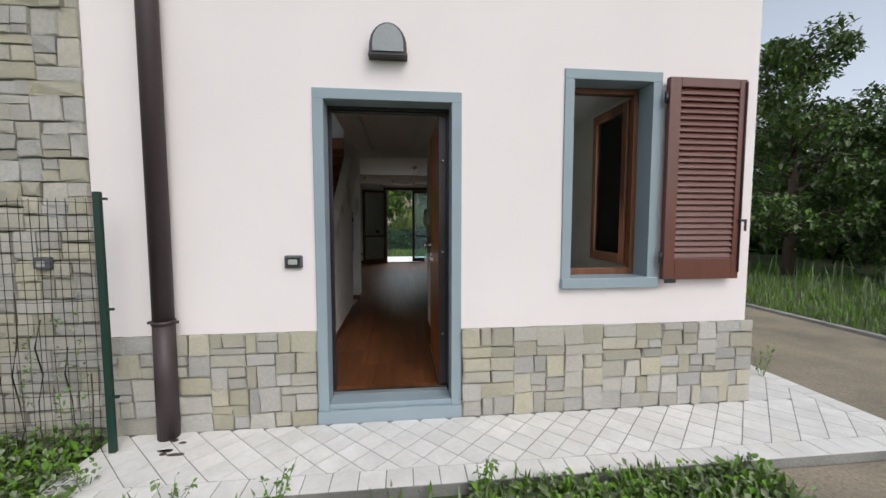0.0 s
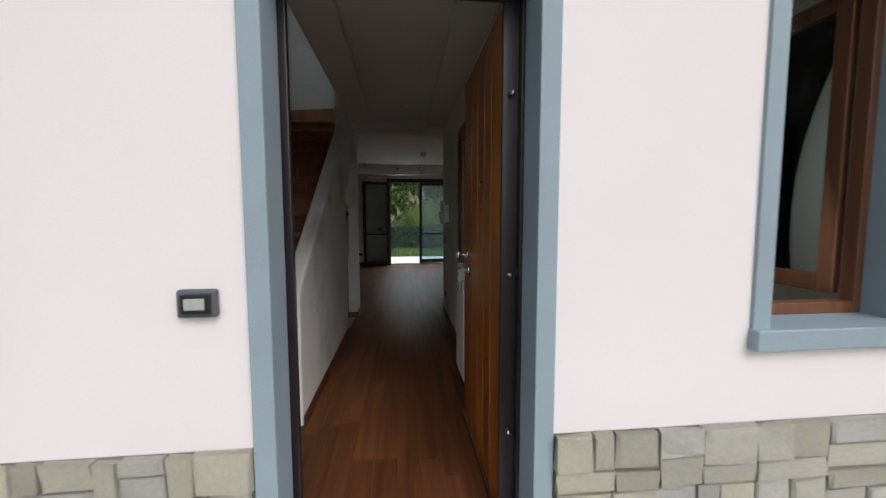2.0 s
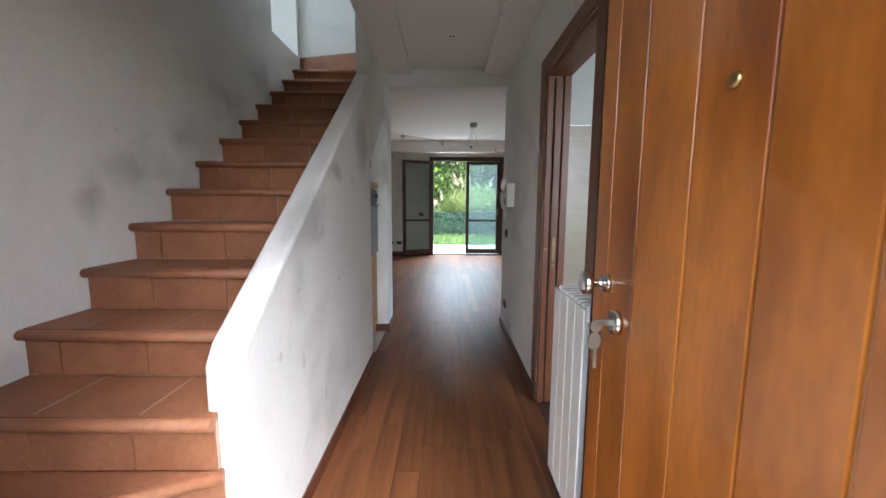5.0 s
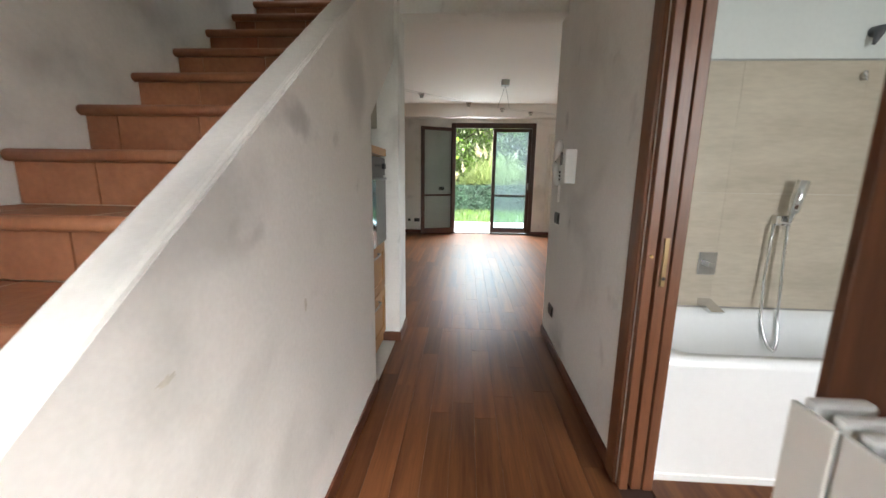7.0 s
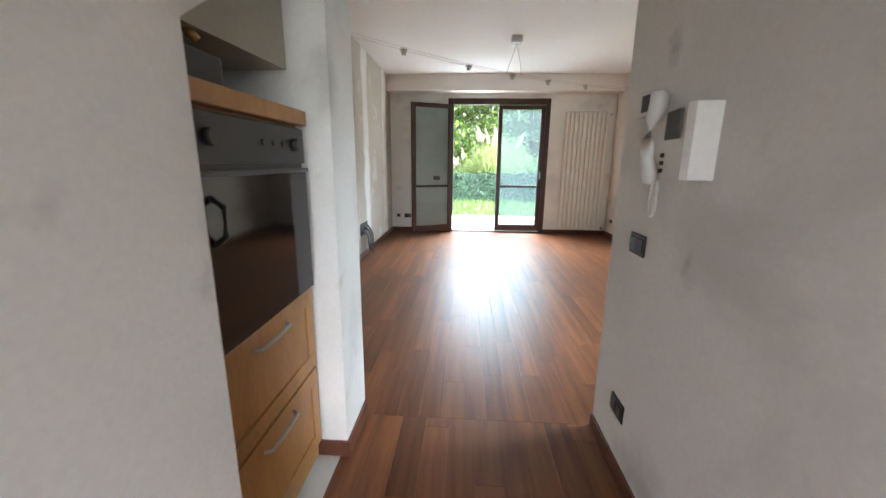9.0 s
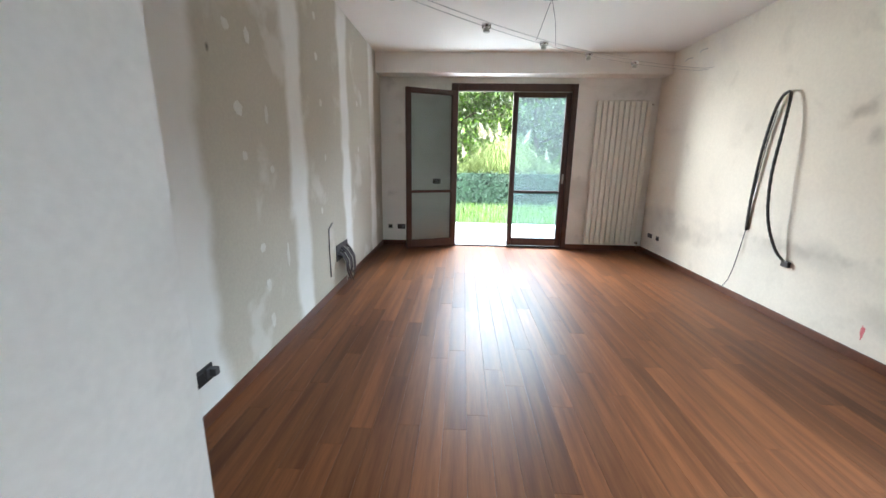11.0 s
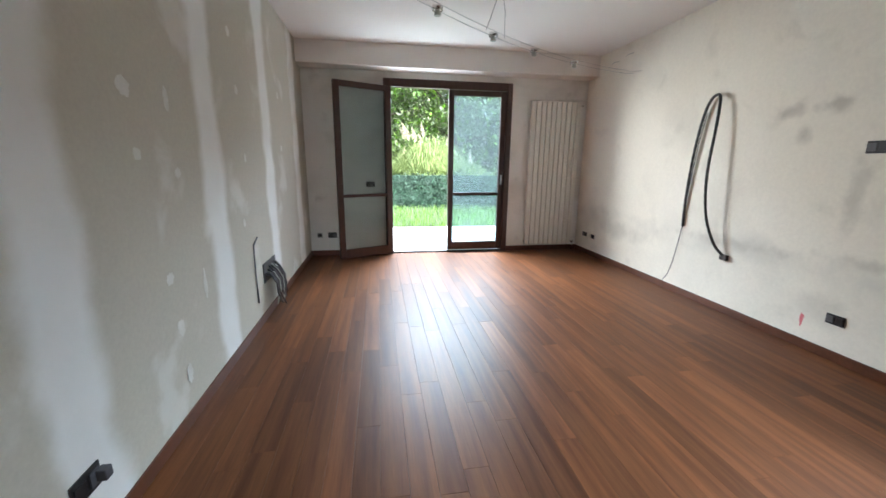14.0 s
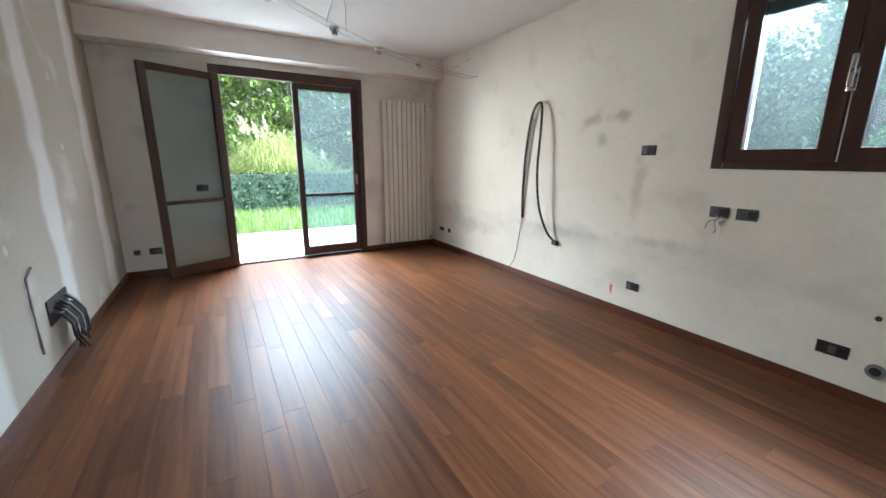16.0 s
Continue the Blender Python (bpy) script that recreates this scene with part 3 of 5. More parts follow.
part("edge_profile", boxes((0.490, 0.545, D1, D1 + 0.008, 0.01, 2.10)), METALBROWN, leaf, "purple-brown metal edge")
for z in (0.42, 1.06, 1.75):
    part("bolt", tube(bmesh.new(), [(0.515, D0 - 0.02, z), (0.515, D0 - 0.045, z), (0.515, D0 - 0.058, z)], [0.011, 0.011, 0.004], 10), CHROME, leaf, "pale steel security pin")
part("weatherstrip", boxes((0.482, 0.489, D0, D1, 0.012, 0.035)), STEEL, leaf, "metal strip along the foot")
kb = part("knob", tube(bmesh.new(), [(0.488, 3.65, 1.06), (0.478, 3.65, 1.06), (0.477, 3.65, 1.06), (0.445, 3.65, 1.06), (0.443, 3.65, 1.06), (0.425, 3.65, 1.06), (0.418, 3.65, 1.06)], [0.026, 0.024, 0.011, 0.011, 0.03, 0.03, 0.018], 18), CHROME, leaf, "round satin chrome knob")
lk = part("lock_rose", tube(bmesh.new(), [(0.488, 3.58, 0.975), (0.474, 3.58, 0.975), (0.470, 3.58, 0.975)], [0.032, 0.030, 0.02], 18), CHROME, leaf, "round chrome lock plate")
bm = boxes((0.440, 0.472, 3.578, 3.582, 0.968, 0.982))
ellipse_disc(bm, (0.436, 3.578, 0.966), 0.014, 0.016, "y", 0.004)
ellipse_disc(bm, (0.436, 3.585, 0.925), 0.016, 0.024, "y", 0.004)
box(bm, 0.431, 0.439, 3.574, 3.577, 0.86, 0.91)
part("keys", bm, STEEL, lk, "bunch of steel keys")
part("peephole", tube(bmesh.new(), [(0.489, 3.252, 1.448), (0.483, 3.252, 1.448), (0.481, 3.252, 1.448)], [0.013, 0.012, 0.008], 14), BRASS, leaf, "brass peephole")

# ---- facade fittings ----
lamp = thing("wall_lamp", (0.12, FY, 2.40), "dark bronze half-round outdoor wall lamp", "lamp")
def half(w, h, z, n=14):
    return [(0.12 + w, z)] + [(0.12 + w * math.cos(math.pi * k / n), z + 0.05 + h * math.sin(math.pi * k / n)) for k in range(n + 1)] + [(0.12 - w, z)]
part("housing", prism(bmesh.new(), half(0.125, 0.16, 2.40), "y", FY - 0.075, FY), METALBROWN, lamp)
part("diffuser", prism(bmesh.new(), half(0.102, 0.125, 2.42), "y", FY - 0.092, FY - 0.072), LAMPGLASS, lamp, "frosted grey glass diffuser")
part("base_strip", boxes((-0.01, 0.25, FY - 0.095, FY, 2.392, 2.408), bevel=0.003), METALBROWN, lamp)

bell = thing("doorbell", (-0.54, FY, 1.01), "dark grey doorbell box with a pale window", "doorbell")
part("case", boxes((-0.60, -0.48, FY - 0.03, FY, 0.97, 1.06), bevel=0.01), GREYPLASTIC, bell)
part("cover", boxes((-0.585, -0.495, FY - 0.036, FY - 0.028, 0.983, 1.047), bevel=0.004), BLACK, bell, "black plastic cover")
part("button", boxes((-0.572, -0.512, FY - 0.041, FY - 0.033, 0.997, 1.033), bevel=0.003), PALEPLASTIC, bell, "pale greenish name window")

pipe = thing("downpipe", (-1.37, FY - 0.07, GZ), "brown painted metal rain downpipe", "pipe")
part("tube", tube(bmesh.new(), [(-1.36, FY - 0.075, 5.3), (-1.36, FY - 0.075, 0.62)], 0.062, 18), PIPEBROWN, pipe)
part("foot", tube(bmesh.new(), [(-1.36, FY - 0.075, 0.62), (-1.362, FY - 0.077, GZ)], 0.065, 18), PIPEBROWN, pipe)
part("clamp", tube(bmesh.new(), [(-1.36, FY - 0.075, 0.62), (-1.36, FY - 0.075, 0.645)], 0.07, 18), PIPEBROWN, pipe)
part("clamp_bolt", boxes((-1.455, -1.265, FY - 0.09, FY - 0.07, 0.622, 0.64), bevel=0.003), PIPEBROWN, pipe)

# shutter, open against the wall
sh = thing("window_shutter", (2.15, FY - 0.05, 0.86), "brown louvred wooden shutter folded open", "shutter")
S0, S1, Z0, Z1 = 2.155, 2.775, 0.855, 2.345
ya, yb = FY - 0.075, FY - 0.03
for b in ((S0, S0 + 0.09, ya, yb, Z0, Z1), (S1 - 0.06, S1, ya, yb, Z0, Z1), (S0 + 0.09, S1 - 0.06, ya, yb, Z1 - 0.07, Z1), (S0 + 0.09, S1 - 0.06, ya, yb, Z0, Z0 + 0.16)):
    part("rail", boxes(b, bevel=0.005), SHUTTERWOOD, sh)
part("backing", boxes((S0 + 0.09, S1 - 0.06, yb - 0.010, yb - 0.004, Z0 + 0.16, Z1 - 0.07)), SHUTTERWOOD, sh)
slat = None
n = 28
for i in range(n):
    z = Z0 + 0.165 + (Z1 - 0.075 - Z0 - 0.165) * (i + 0.5) / n
    if slat is None:
        bm = bmesh.new()
        prism(bm, [(ya + 0.002, -0.023), (ya + 0.012, -0.025), (yb - 0.012, 0.016), (yb - 0.022, 0.020)], "x", S0 + 0.088, S1 - 0.058)
        slat = mesh_of("slat", bm, SHUTTERWOOD)
    ob = new("slat", slat)
    ob.parent = sh
    ob.matrix_parent_inverse = Matrix.Translation(sh.location).inverted()
    ob.location = (0, 0, z)
for z in (1.02, 2.20):
    part("hinge", tube(bmesh.new(), [(S0 - 0.012, ya + 0.02, z - 0.04), (S0 - 0.012, ya + 0.02, z + 0.04)], 0.013, 10), BLACK, sh, "black iron hinge")
bm = boxes((S0 + 0.01, S0 + 0.10, ya - 0.012, ya, Z0 - 0.025, Z0 + 0.01), bevel=0.003)
part("catch", bm, BLACK, sh, "black iron catch")
bm = tube(bmesh.new(), [(S1 - 0.01, ya - 0.008, Z0 + 0.05), (S1 - 0.01, ya - 0.008, Z1 - 0.02)], 0.006, 8)
part("bolt_rod", bm, BLACK, sh, "black iron locking rod")
part("latch", boxes((S1 - 0.03, S1 + 0.035, ya - 0.02, ya - 0.005, 1.29, 1.31), (S1 + 0.02, S1 + 0.035, ya - 0.02, ya - 0.008, 1.22, 1.30), bevel=0.003), BLACK, sh, "black iron latch")

# small window: fixed frame and a sash swung inside
wf = thing("window_1", (1.76, 2.85, 0.88), "brown wooden window with its sash swung inwards", "window")
tagged(wf, kind="structure")
for b in ((1.457, 1.50, 2.80, 2.86, 0.87, 2.323), (2.03, 2.068, 2.80, 2.86, 0.87, 2.323), (1.50, 2.03, 2.80, 2.86, 2.28, 2.323), (1.50, 2.03, 2.80, 2.86, 0.87, 0.92)):
    part("frame", boxes(b, bevel=0.004), CASING, wf)
sash = [(2.02, 2.06, 2.88, 2.95, 0.94, 2.27), (2.02, 2.06, 3.36, 3.43, 0.94, 2.27), (2.02, 2.06, 2.95, 3.36, 0.94, 1.02), (2.02, 2.06, 2.95, 3.36, 2.19, 2.27)]
for b in sash:
    part("sash_rail", boxes(b, bevel=0.005), CASING, wf)
part("pane", boxes((2.036, 2.042, 2.95, 3.36, 1.02, 2.19)), GLASS, wf)

# ---- stairs ----
RISE, GO = 0.1666, 0.25
def nose(k):
    """Front edge of step k: parapet end, outer end."""
    if k >= 5:
        y = min(3.909 + GO * (k - 5), 6.579)
        return (HI, y), (LX, y)
    return {1: ((-0.575, 3.72), (-0.80, FI)), 2: ((-0.575, 3.685), (-1.22, FI)), 3: ((-0.575, 3.68), (LX, 3.33)), 4: ((-0.585, 3.665), (LX, 3.65))}[k]


stairs = thing("staircase", (-1.0, 4.0, 0), "terracotta tiled staircase with winding lowest steps", "stairs")
for k in range(1, 16):
    z = RISE * k
    (ax, ay), (bx, by) = nose(k)
    (cx2, cy2), (dx, dy) = nose(k + 1)
    d = Vector((ax - bx, ay - by)).normalized()
    nrm = Vector((d.y, -d.x))
    if nrm.y > 0:
        nrm = -nrm
    # tread with a rounded nosing
    off = nrm * 0.028
    back = [(dx, dy), (cx2, cy2)]
    poly = [(ax, ay), (bx, by)] + ([(LX, FI)] if k == 2 else []) + back
    if area_of(poly) > 0.001:
        part("tread", prism(bmesh.new(), poly, "z", z - 0.022, z), TERRA, stairs)
    nb = bmesh.new()
    a3, b3 = Vector((ax, ay, z - 0.019)), Vector((bx, by, z - 0.019))
    sh3 = Vector((off.x * 0.4, off.y * 0.4, 0))
    tube(nb, [a3 + sh3, b3 + sh3], 0.0185, 12)
    part("nosing", nb, TERRA, stairs)
    # riser tiles
    L0 = (Vector((ax, ay)) - Vector((bx, by))).length
    w, s0 = 0.30, (0.12 if k % 2 else 0.26)
    edges = [0.0] + [s for s in [s0 + w * i for i in range(6)] if s < L0 - 0.04] + [L0]
    for e0, e1 in zip(edges, edges[1:]):
        p0 = Vector((bx, by)) + d * (e0 + 0.003)
        p1 = Vector((bx, by)) + d * (e1 - 0.003)
        q = -nrm * 0.014
        part("riser_tile", prism(bmesh.new(), [tuple(p0), tuple(p1), tuple(p1 + q), tuple(p0 + q)], "z", z - RISE + 0.004, z - 0.036), TERRA, stairs)
    q0, q1 = -nrm * 0.008, -nrm * 0.02
    A2, B2 = Vector((ax, ay)), Vector((bx, by))
    part("riser_bed", prism(bmesh.new(), [tuple(A2 + q0), tuple(B2 + q0), tuple(B2 + q1), tuple(A2 + q1)], "z", z - RISE, z - 0.02), TERRAJ, stairs, "pale joint mortar")
# thin tile joints on the straight treads
for k in range(3, 12):
    y0 = nose(k)[0][1]
    for x in ((-0.90, -1.19) if k % 2 else (-0.80, -1.10)):
        if k >= 4:
            part("tile_joint", boxes((x - 0.003, x + 0.003, y0 + 0.005, y0 + GO + 0.01, RISE * k - 0.01, RISE * k + 0.001)), TERRAJ, stairs)
body = bmesh.new()
prism(body, [(4.1, 0.55), (4.1, 0.66), (6.575, 2.318), (6.575, 2.127), (5.3, 1.25), (4.3, 0.55)], "x", LX, HI)
part("soffit", body, PLASTER, stairs, "white plastered underside")
for k in range(5, 16):
    y0 = nose(k)[0][1]
    part("step_core", boxes((LX, HI, y0 + 0.03, min(y0 + GO + 0.1, 6.575), RISE * (k - 1) - 0.1, RISE * k - 0.024)), TERRAJ, stairs)
part("winder_tread", prism(bmesh.new(), [(LX, 6.579), (HI, 6.40), (HI, 6.579)], "z", RISE * 15, RISE * 16), TERRA, stairs)
part("step_core", boxes((LX, -0.66, 3.72, 4.3, 0.0, 0.60)), TERRAJ, stairs)

# ---- hall ----
def casing():
    t = thing("door_1", (CX, 4.6, 0), "reddish-brown wooden pocket door frame, open", "door frame")
    tagged(t, kind="structure")
    x0, x1 = CX - 0.016, 0.785
    for b in ((x0, CX, 5.0, 5.09, 0, 2.11), (x0, CX, 4.12, 4.22, 0, 2.11), (x0, CX, 4.22, 5.0, 2.03, 2.11)):
        part("casing", boxes(b, bevel=0.005), CASING, t)
    for b in ((CX, 0.685, 4.965, 4.998, 0, 2.03), (0.745, x1, 4.965, 4.998, 0, 2.03), (CX, x1, 4.22, 4.255, 0, 2.03), (CX, x1, 4.255, 4.965, 1.995, 2.03)):
        part("jamb", boxes(b, bevel=0.004), CASING, t)
    dl = part("sliding_leaf", boxes((0.695, 0.735, 4.96, 5.0, 0.01, 1.99), bevel=0.003), CASING, t)
    part("lock_plate", boxes((0.707, 0.723, 4.954, 4.961, 0.88, 1.06), bevel=0.001), OLDBRASS, dl, "brass lock plate")
    part("lock_hole", tube(bmesh.new(), [(0.715, 4.955, 0.91), (0.715, 4.951, 0.91)], 0.007, 10), BLACK, dl)
    part("screw", tube(bmesh.new(), [(0.668, 4.966, 0.99), (0.668, 4.958, 0.99)], 0.006, 8), BRASS, t)


casing()


def column_radiator():
    t = thing("hall_radiator", (0.58, 3.96, 0.14), "cream sectional aluminium radiator on the hall wall", "radiator")
    y = 3.80
    while y < 4.10:
        part("front_fin", boxes((0.487, 0.496, y + 0.003, y + 0.077, 0.20, 0.945), bevel=0.003), ENAMEL, t)
        part("web", boxes((0.496, 0.592, y + 0.033, y + 0.047, 0.18, 0.93)), ENAMEL, t)
        part("rear_fin", boxes((0.592, 0.597, y + 0.01, y + 0.07, 0.2, 0.93), bevel=0.001), ENAMEL, t)
        part("top_bar", boxes((0.50, 0.59, y + 0.006, y + 0.03, 0.90, 0.955), bevel=0.008), ENAMEL, t)
        part("top_bar", boxes((0.50, 0.59, y + 0.05, y + 0.074, 0.90, 0.955), bevel=0.008), ENAMEL, t)
        part("lower_header", boxes((0.51, 0.58, y, y + 0.08, 0.16, 0.21), bevel=0.008), ENAMEL, t)
        part("upper_header", boxes((0.515, 0.575, y, y + 0.08, 0.84, 0.90), bevel=0.008), ENAMEL, t)
        y += 0.08
    for y in (3.86, 4.03):
        part("bracket", boxes((0.58, CX, y, y + 0.04, 0.78, 0.80)), STEEL, t)


column_radiator()

ph = thing("video_intercom", (CX, 6.08, 1.23), "white video intercom with a corded handset", "intercom")
part("body", prism(bmesh.new(), [(CX, 5.965), (CX - 0.062, 5.975), (CX - 0.07, 6.0), (CX - 0.045, 6.165), (CX, 6.17)], "z", 1.232, 1.436), WHITEPLASTIC, ph)
part("screen", prism(bmesh.new(), [(CX - 0.0695, 6.025), (CX - 0.0735, 6.026), (CX - 0.057, 6.136), (CX - 0.053, 6.135)], "z", 1.345, 1.425), GREYPLASTIC, ph, "dark grey screen")
for z in (1.255, 1.278, 1.301):
    part("button", tube(bmesh.new(), [(CX - 0.045, 6.145, z), (CX - 0.056, 6.143, z)], 0.007, 10), BLACK, ph)
part("cradle", boxes((CX - 0.03, CX, 6.17, 6.235, 1.235, 1.44), bevel=0.006), WHITEPLASTIC, ph)
hx = CX - 0.055
part("handset", tube(bmesh.new(), [(hx + 0.012, 6.205, 1.492), (hx + 0.006, 6.205, 1.488), (hx, 6.205, 1.45), (hx - 0.014, 6.205, 1.41), (hx - 0.02, 6.205, 1.35), (hx - 0.014, 6.205, 1.29), (hx, 6.205, 1.25), (hx + 0.006, 6.205, 1.222), (hx + 0.012, 6.205, 1.218)], [0.014, 0.025, 0.028, 0.021, 0.019, 0.021, 0.027, 0.024, 0.012], 14), WHITEPLASTIC, ph, "curved white handset")
loop = [(CX - 0.035, 6.205 + 0.022 * math.sin(2 * math.pi * k / 20) , 1.165 + 0.06 * math.cos(2 * math.pi * k / 20)) for k in range(21)]
part("cord", tube(bmesh.new(), loop, 0.0055, 8, False), WHITEPLASTIC, ph)
th = thing("thermostat", (CX, 6.385, 1.44), "small white room thermostat with a dark screen", "thermostat")
part("case", boxes((CX - 0.022, CX, 6.335, 6.435, 1.44, 1.525), bevel=0.005), WHITEPLASTIC, th)
part("screen", boxes((CX - 0.025, CX - 0.02, 6.345, 6.40, 1.455, 1.512), bevel=0.001), GREYPLASTIC, th, "dark display")


def wall_box(name, at, axis, w, h, label, dark=BLACK, plate=None, n=2, out=-1):
    """A flush electric box on a wall; out gives the side it faces."""
    t = thing(name, at, label, "socket", "wall sockets")
    x, y, z = at
    def slab(du0, du1, dz0, dz1, d0, d1):
        lo, hi = sorted((d0 * out, d1 * out))
        if axis == "x":
            return (x + lo, x + hi, y + du0, y + du1, z + dz0, z + dz1)
        return (x + du0, x + du1, y + lo, y + hi, z + dz0, z + dz1)
    part("plate", boxes(slab(-w / 2, w / 2, -h / 2, h / 2, 0, 0.008), bevel=0.003), plate or dark, t)
    for i in range(n):
        a = -w / 2 + w * (i + 0.12) / n
        b = -w / 2 + w * (i + 0.88) / n
        part("insert", boxes(slab(a, b, -h * 0.32, h * 0.32, 0.005, 0.013), bevel=0.002), GREYPLASTIC if i % 2 else dark, t)
    return t


wall_box("light_switch", (CX, 6.34, 0.98), "x", 0.12, 0.08, "dark plastic light switch on the hall wall")
wall_box("wall_socket", (CX, 6.34, 0.285), "x", 0.12, 0.08, "dark wall socket above the skirting in the hall")
dn = thing("ceiling_spot", (0.10, 5.70, 2.512), "small square recessed ceiling spot with two pins", "spotlight")
part("plate", boxes((0.055, 0.145, 5.675, 5.725, 2.512, 2.520), bevel=0.002), WHITEPLASTIC, dn)
for x in (0.088, 0.112):
    part("pin_socket", ellipse_disc(bmesh.new(), (x, 5.70, 2.508), 0.008, 0.008, "z", 0.005), BLACK, dn)

# scuffs on the hall plaster
rng = random.Random(7)
def smudge(name, at, ru, rv, axis, d, material=STAIN, label="grey scuff mark on the plaster"):
    bm = bmesh.new()
    ellipse_disc(bm, at, ru, rv, axis, d, 18, 0.35, rng)
    solid(name, bm, material, label, "scuff mark")
for y, z, a, b in ((4.16, 0.62, 0.012, 0.035), (4.13, 0.92, 0.02, 0.008), (4.7, 0.86, 0.008, 0.02), (4.42, 0.35, 0.015, 0.035), (3.95, 0.72, 0.015, 0.02)):
    smudge("scuff_mark", (HX, y, z), a, b, "x", 0.0012)

# oven unit in the niche
kit = thing("oven_cabinet", (-0.9, 6.0, 0), "honey oak kitchen unit with a built-in oven", "cabinet")
KX = -0.60
part("carcass", boxes((-1.25, KX - 0.02, 5.64, 6.295, 0.02, 1.43)), OAK, kit)
for z0, z1 in ((0.10, 0.45), (0.46, 0.79)):
    d = part("drawer", boxes((KX - 0.02, KX - 0.008, 5.645, 6.29, z0, z1)), OAK, kit)
    for b in ((5.645, 6.29, z1 - 0.06, z1), (5.645, 6.29, z0, z0 + 0.06), (5.645, 5.705, z0 + 0.06, z1 - 0.06), (6.23, 6.29, z0 + 0.06, z1 - 0.06)):
        part("rail", boxes((KX - 0.008, KX, *b), bevel=0.002), OAK, d)
    zz = z1 - 0.05
    part("handle", tube(bmesh.new(), [(KX, 5.86, zz), (KX + 0.022, 5.875, zz), (KX + 0.026, 5.96, zz), (KX + 0.022, 6.05, zz), (KX, 6.065, zz)], 0.006, 8), STEEL, d, "brushed steel bow handle")
ov = part("oven", boxes((KX - 0.02, KX + 0.004, 5.66, 6.275, 0.80, 1.385), bevel=0.004), BLACK, kit, "black and steel built-in oven")
part("oven_door", boxes((KX + 0.004, KX + 0.02, 5.665, 6.27, 0.805, 1.24), bevel=0.004), OVENGLASS, ov, "dark glass oven door")
part("control_panel", boxes((KX + 0.004, KX + 0.016, 5.665, 6.27, 1.265, 1.38), bevel=0.003), BLACK, ov, "dark grey control panel")
part("door_rail", boxes((KX + 0.02, KX + 0.03, 5.67, 6.265, 1.235, 1.25), bevel=0.003), GREYPLASTIC, ov)
for y in (5.75, 6.19):
    part("oven_knob", tube(bmesh.new(), [(KX + 0.014, y, 1.325), (KX + 0.036, y, 1.325)], 0.021, 14), BLACK, ov)
for y in (5.99, 6.05, 6.11):
    part("button", tube(bmesh.new(), [(KX + 0.014, y, 1.325), (KX + 0.020, y, 1.325)], 0.008, 10), BLACK, ov)
part("oven_handle", tube(bmesh.new(), [(KX + 0.02, 5.73, 1.19), (KX + 0.045, 5.735, 1.17), (KX + 0.045, 5.735, 1.10), (KX + 0.02, 5.73, 1.08)], 0.008, 8), BLACK, ov)
part("worktop", boxes((-1.25, KX + 0.02, 5.64, 6.30, 1.395, 1.445), bevel=0.004), OAK, kit, "honey oak top edge")
rad_box = solid("black_box", boxes((-0.77, -0.64, 5.74, 5.93, 1.445, 1.53), bevel=0.006), BLACK, "small black box on top of the oven unit", "box")
hoodbox = thing("boiler_casing", (-0.9, 6.0, 1.56), "grey-green metal casing hung over the oven unit", "casing")
part("panel", prism(bmesh.new(), [(5.645, 1.575), (6.312, 1.585), (6.312, 2.03), (5.645, 1.64)], "x", -1.2, -0.645), GREYPANEL, hoodbox)
part("valve", tube(bmesh.new(), [(-0.69, 5.86, 1.59), (-0.67, 5.86, 1.57), (-0.66, 5.87, 1.555)], 0.012, 8), BRASS, hoodbox)

# ---- bathroom seen from the hall ----
structure("wall_bath_tiles", wall("y", 5.75, 6.46, 0.79, RX, 0, 2.6), BATHWHITE, "pale painted bathroom wall")
bt = thing("bath_wall_tiles", (1.6, 5.75, 0.5), "beige large-format stone-look wall tiles", "tiles")
for i, (x0, x1) in enumerate(((0.795, 1.3965), (1.3975, 1.9995), (2.0, 2.56))):
    for z0, z1 in ((0.50, 1.1965), (1.1975, 1.865)):
        part("tile", boxes((x0, x1, 5.738, 5.75, z0, z1)), BATHTILE, bt)
part("trim_strip", boxes((0.795, 2.56, 5.736, 5.75, 1.865, 1.875)), STEEL, bt)
tub = thing("bathtub", (1.6, 5.4, 0), "white built-in bathtub with a plain front panel", "bathtub")
part("front_panel", boxes((0.81, 2.45, 5.04, 5.06, 0.0, 0.53), bevel=0.003), ACRYLIC, tub)
part("plinth_strip", boxes((0.81, 2.45, 5.03, 5.041, 0.0, 0.03), bevel=0.002), ACRYLIC, tub)
bm = bmesh.new()
outer = [(0.80, 5.035), (2.47, 5.035), (2.47, 5.735), (0.80, 5.735)]
rings = []
for z, ins, rr in ((0.52, 0.0, 0.01), (0.555, 0.0, 0.01), (0.557, 0.06, 0.10), (0.50, 0.075, 0.12), (0.25, 0.12, 0.16), (0.14, 0.18, 0.2), (0.12, 0.27, 0.06)):
    x0, x1, y0, y1 = 0.80 + ins, 2.47 - ins, 5.035 + ins, 5.735 - ins
    ring = []
    for cx, cy, a0 in ((x1 - rr, y1 - rr, 0), (x0 + rr, y1 - rr, 90), (x0 + rr, y0 + rr, 180), (x1 - rr, y0 + rr, 270)):
        for k in range(6):
            a = radians(a0 + 90 * k / 5)
            ring.append(bm.verts.new((cx + rr * math.cos(a), cy + rr * math.sin(a), z)))
    rings.append(ring)
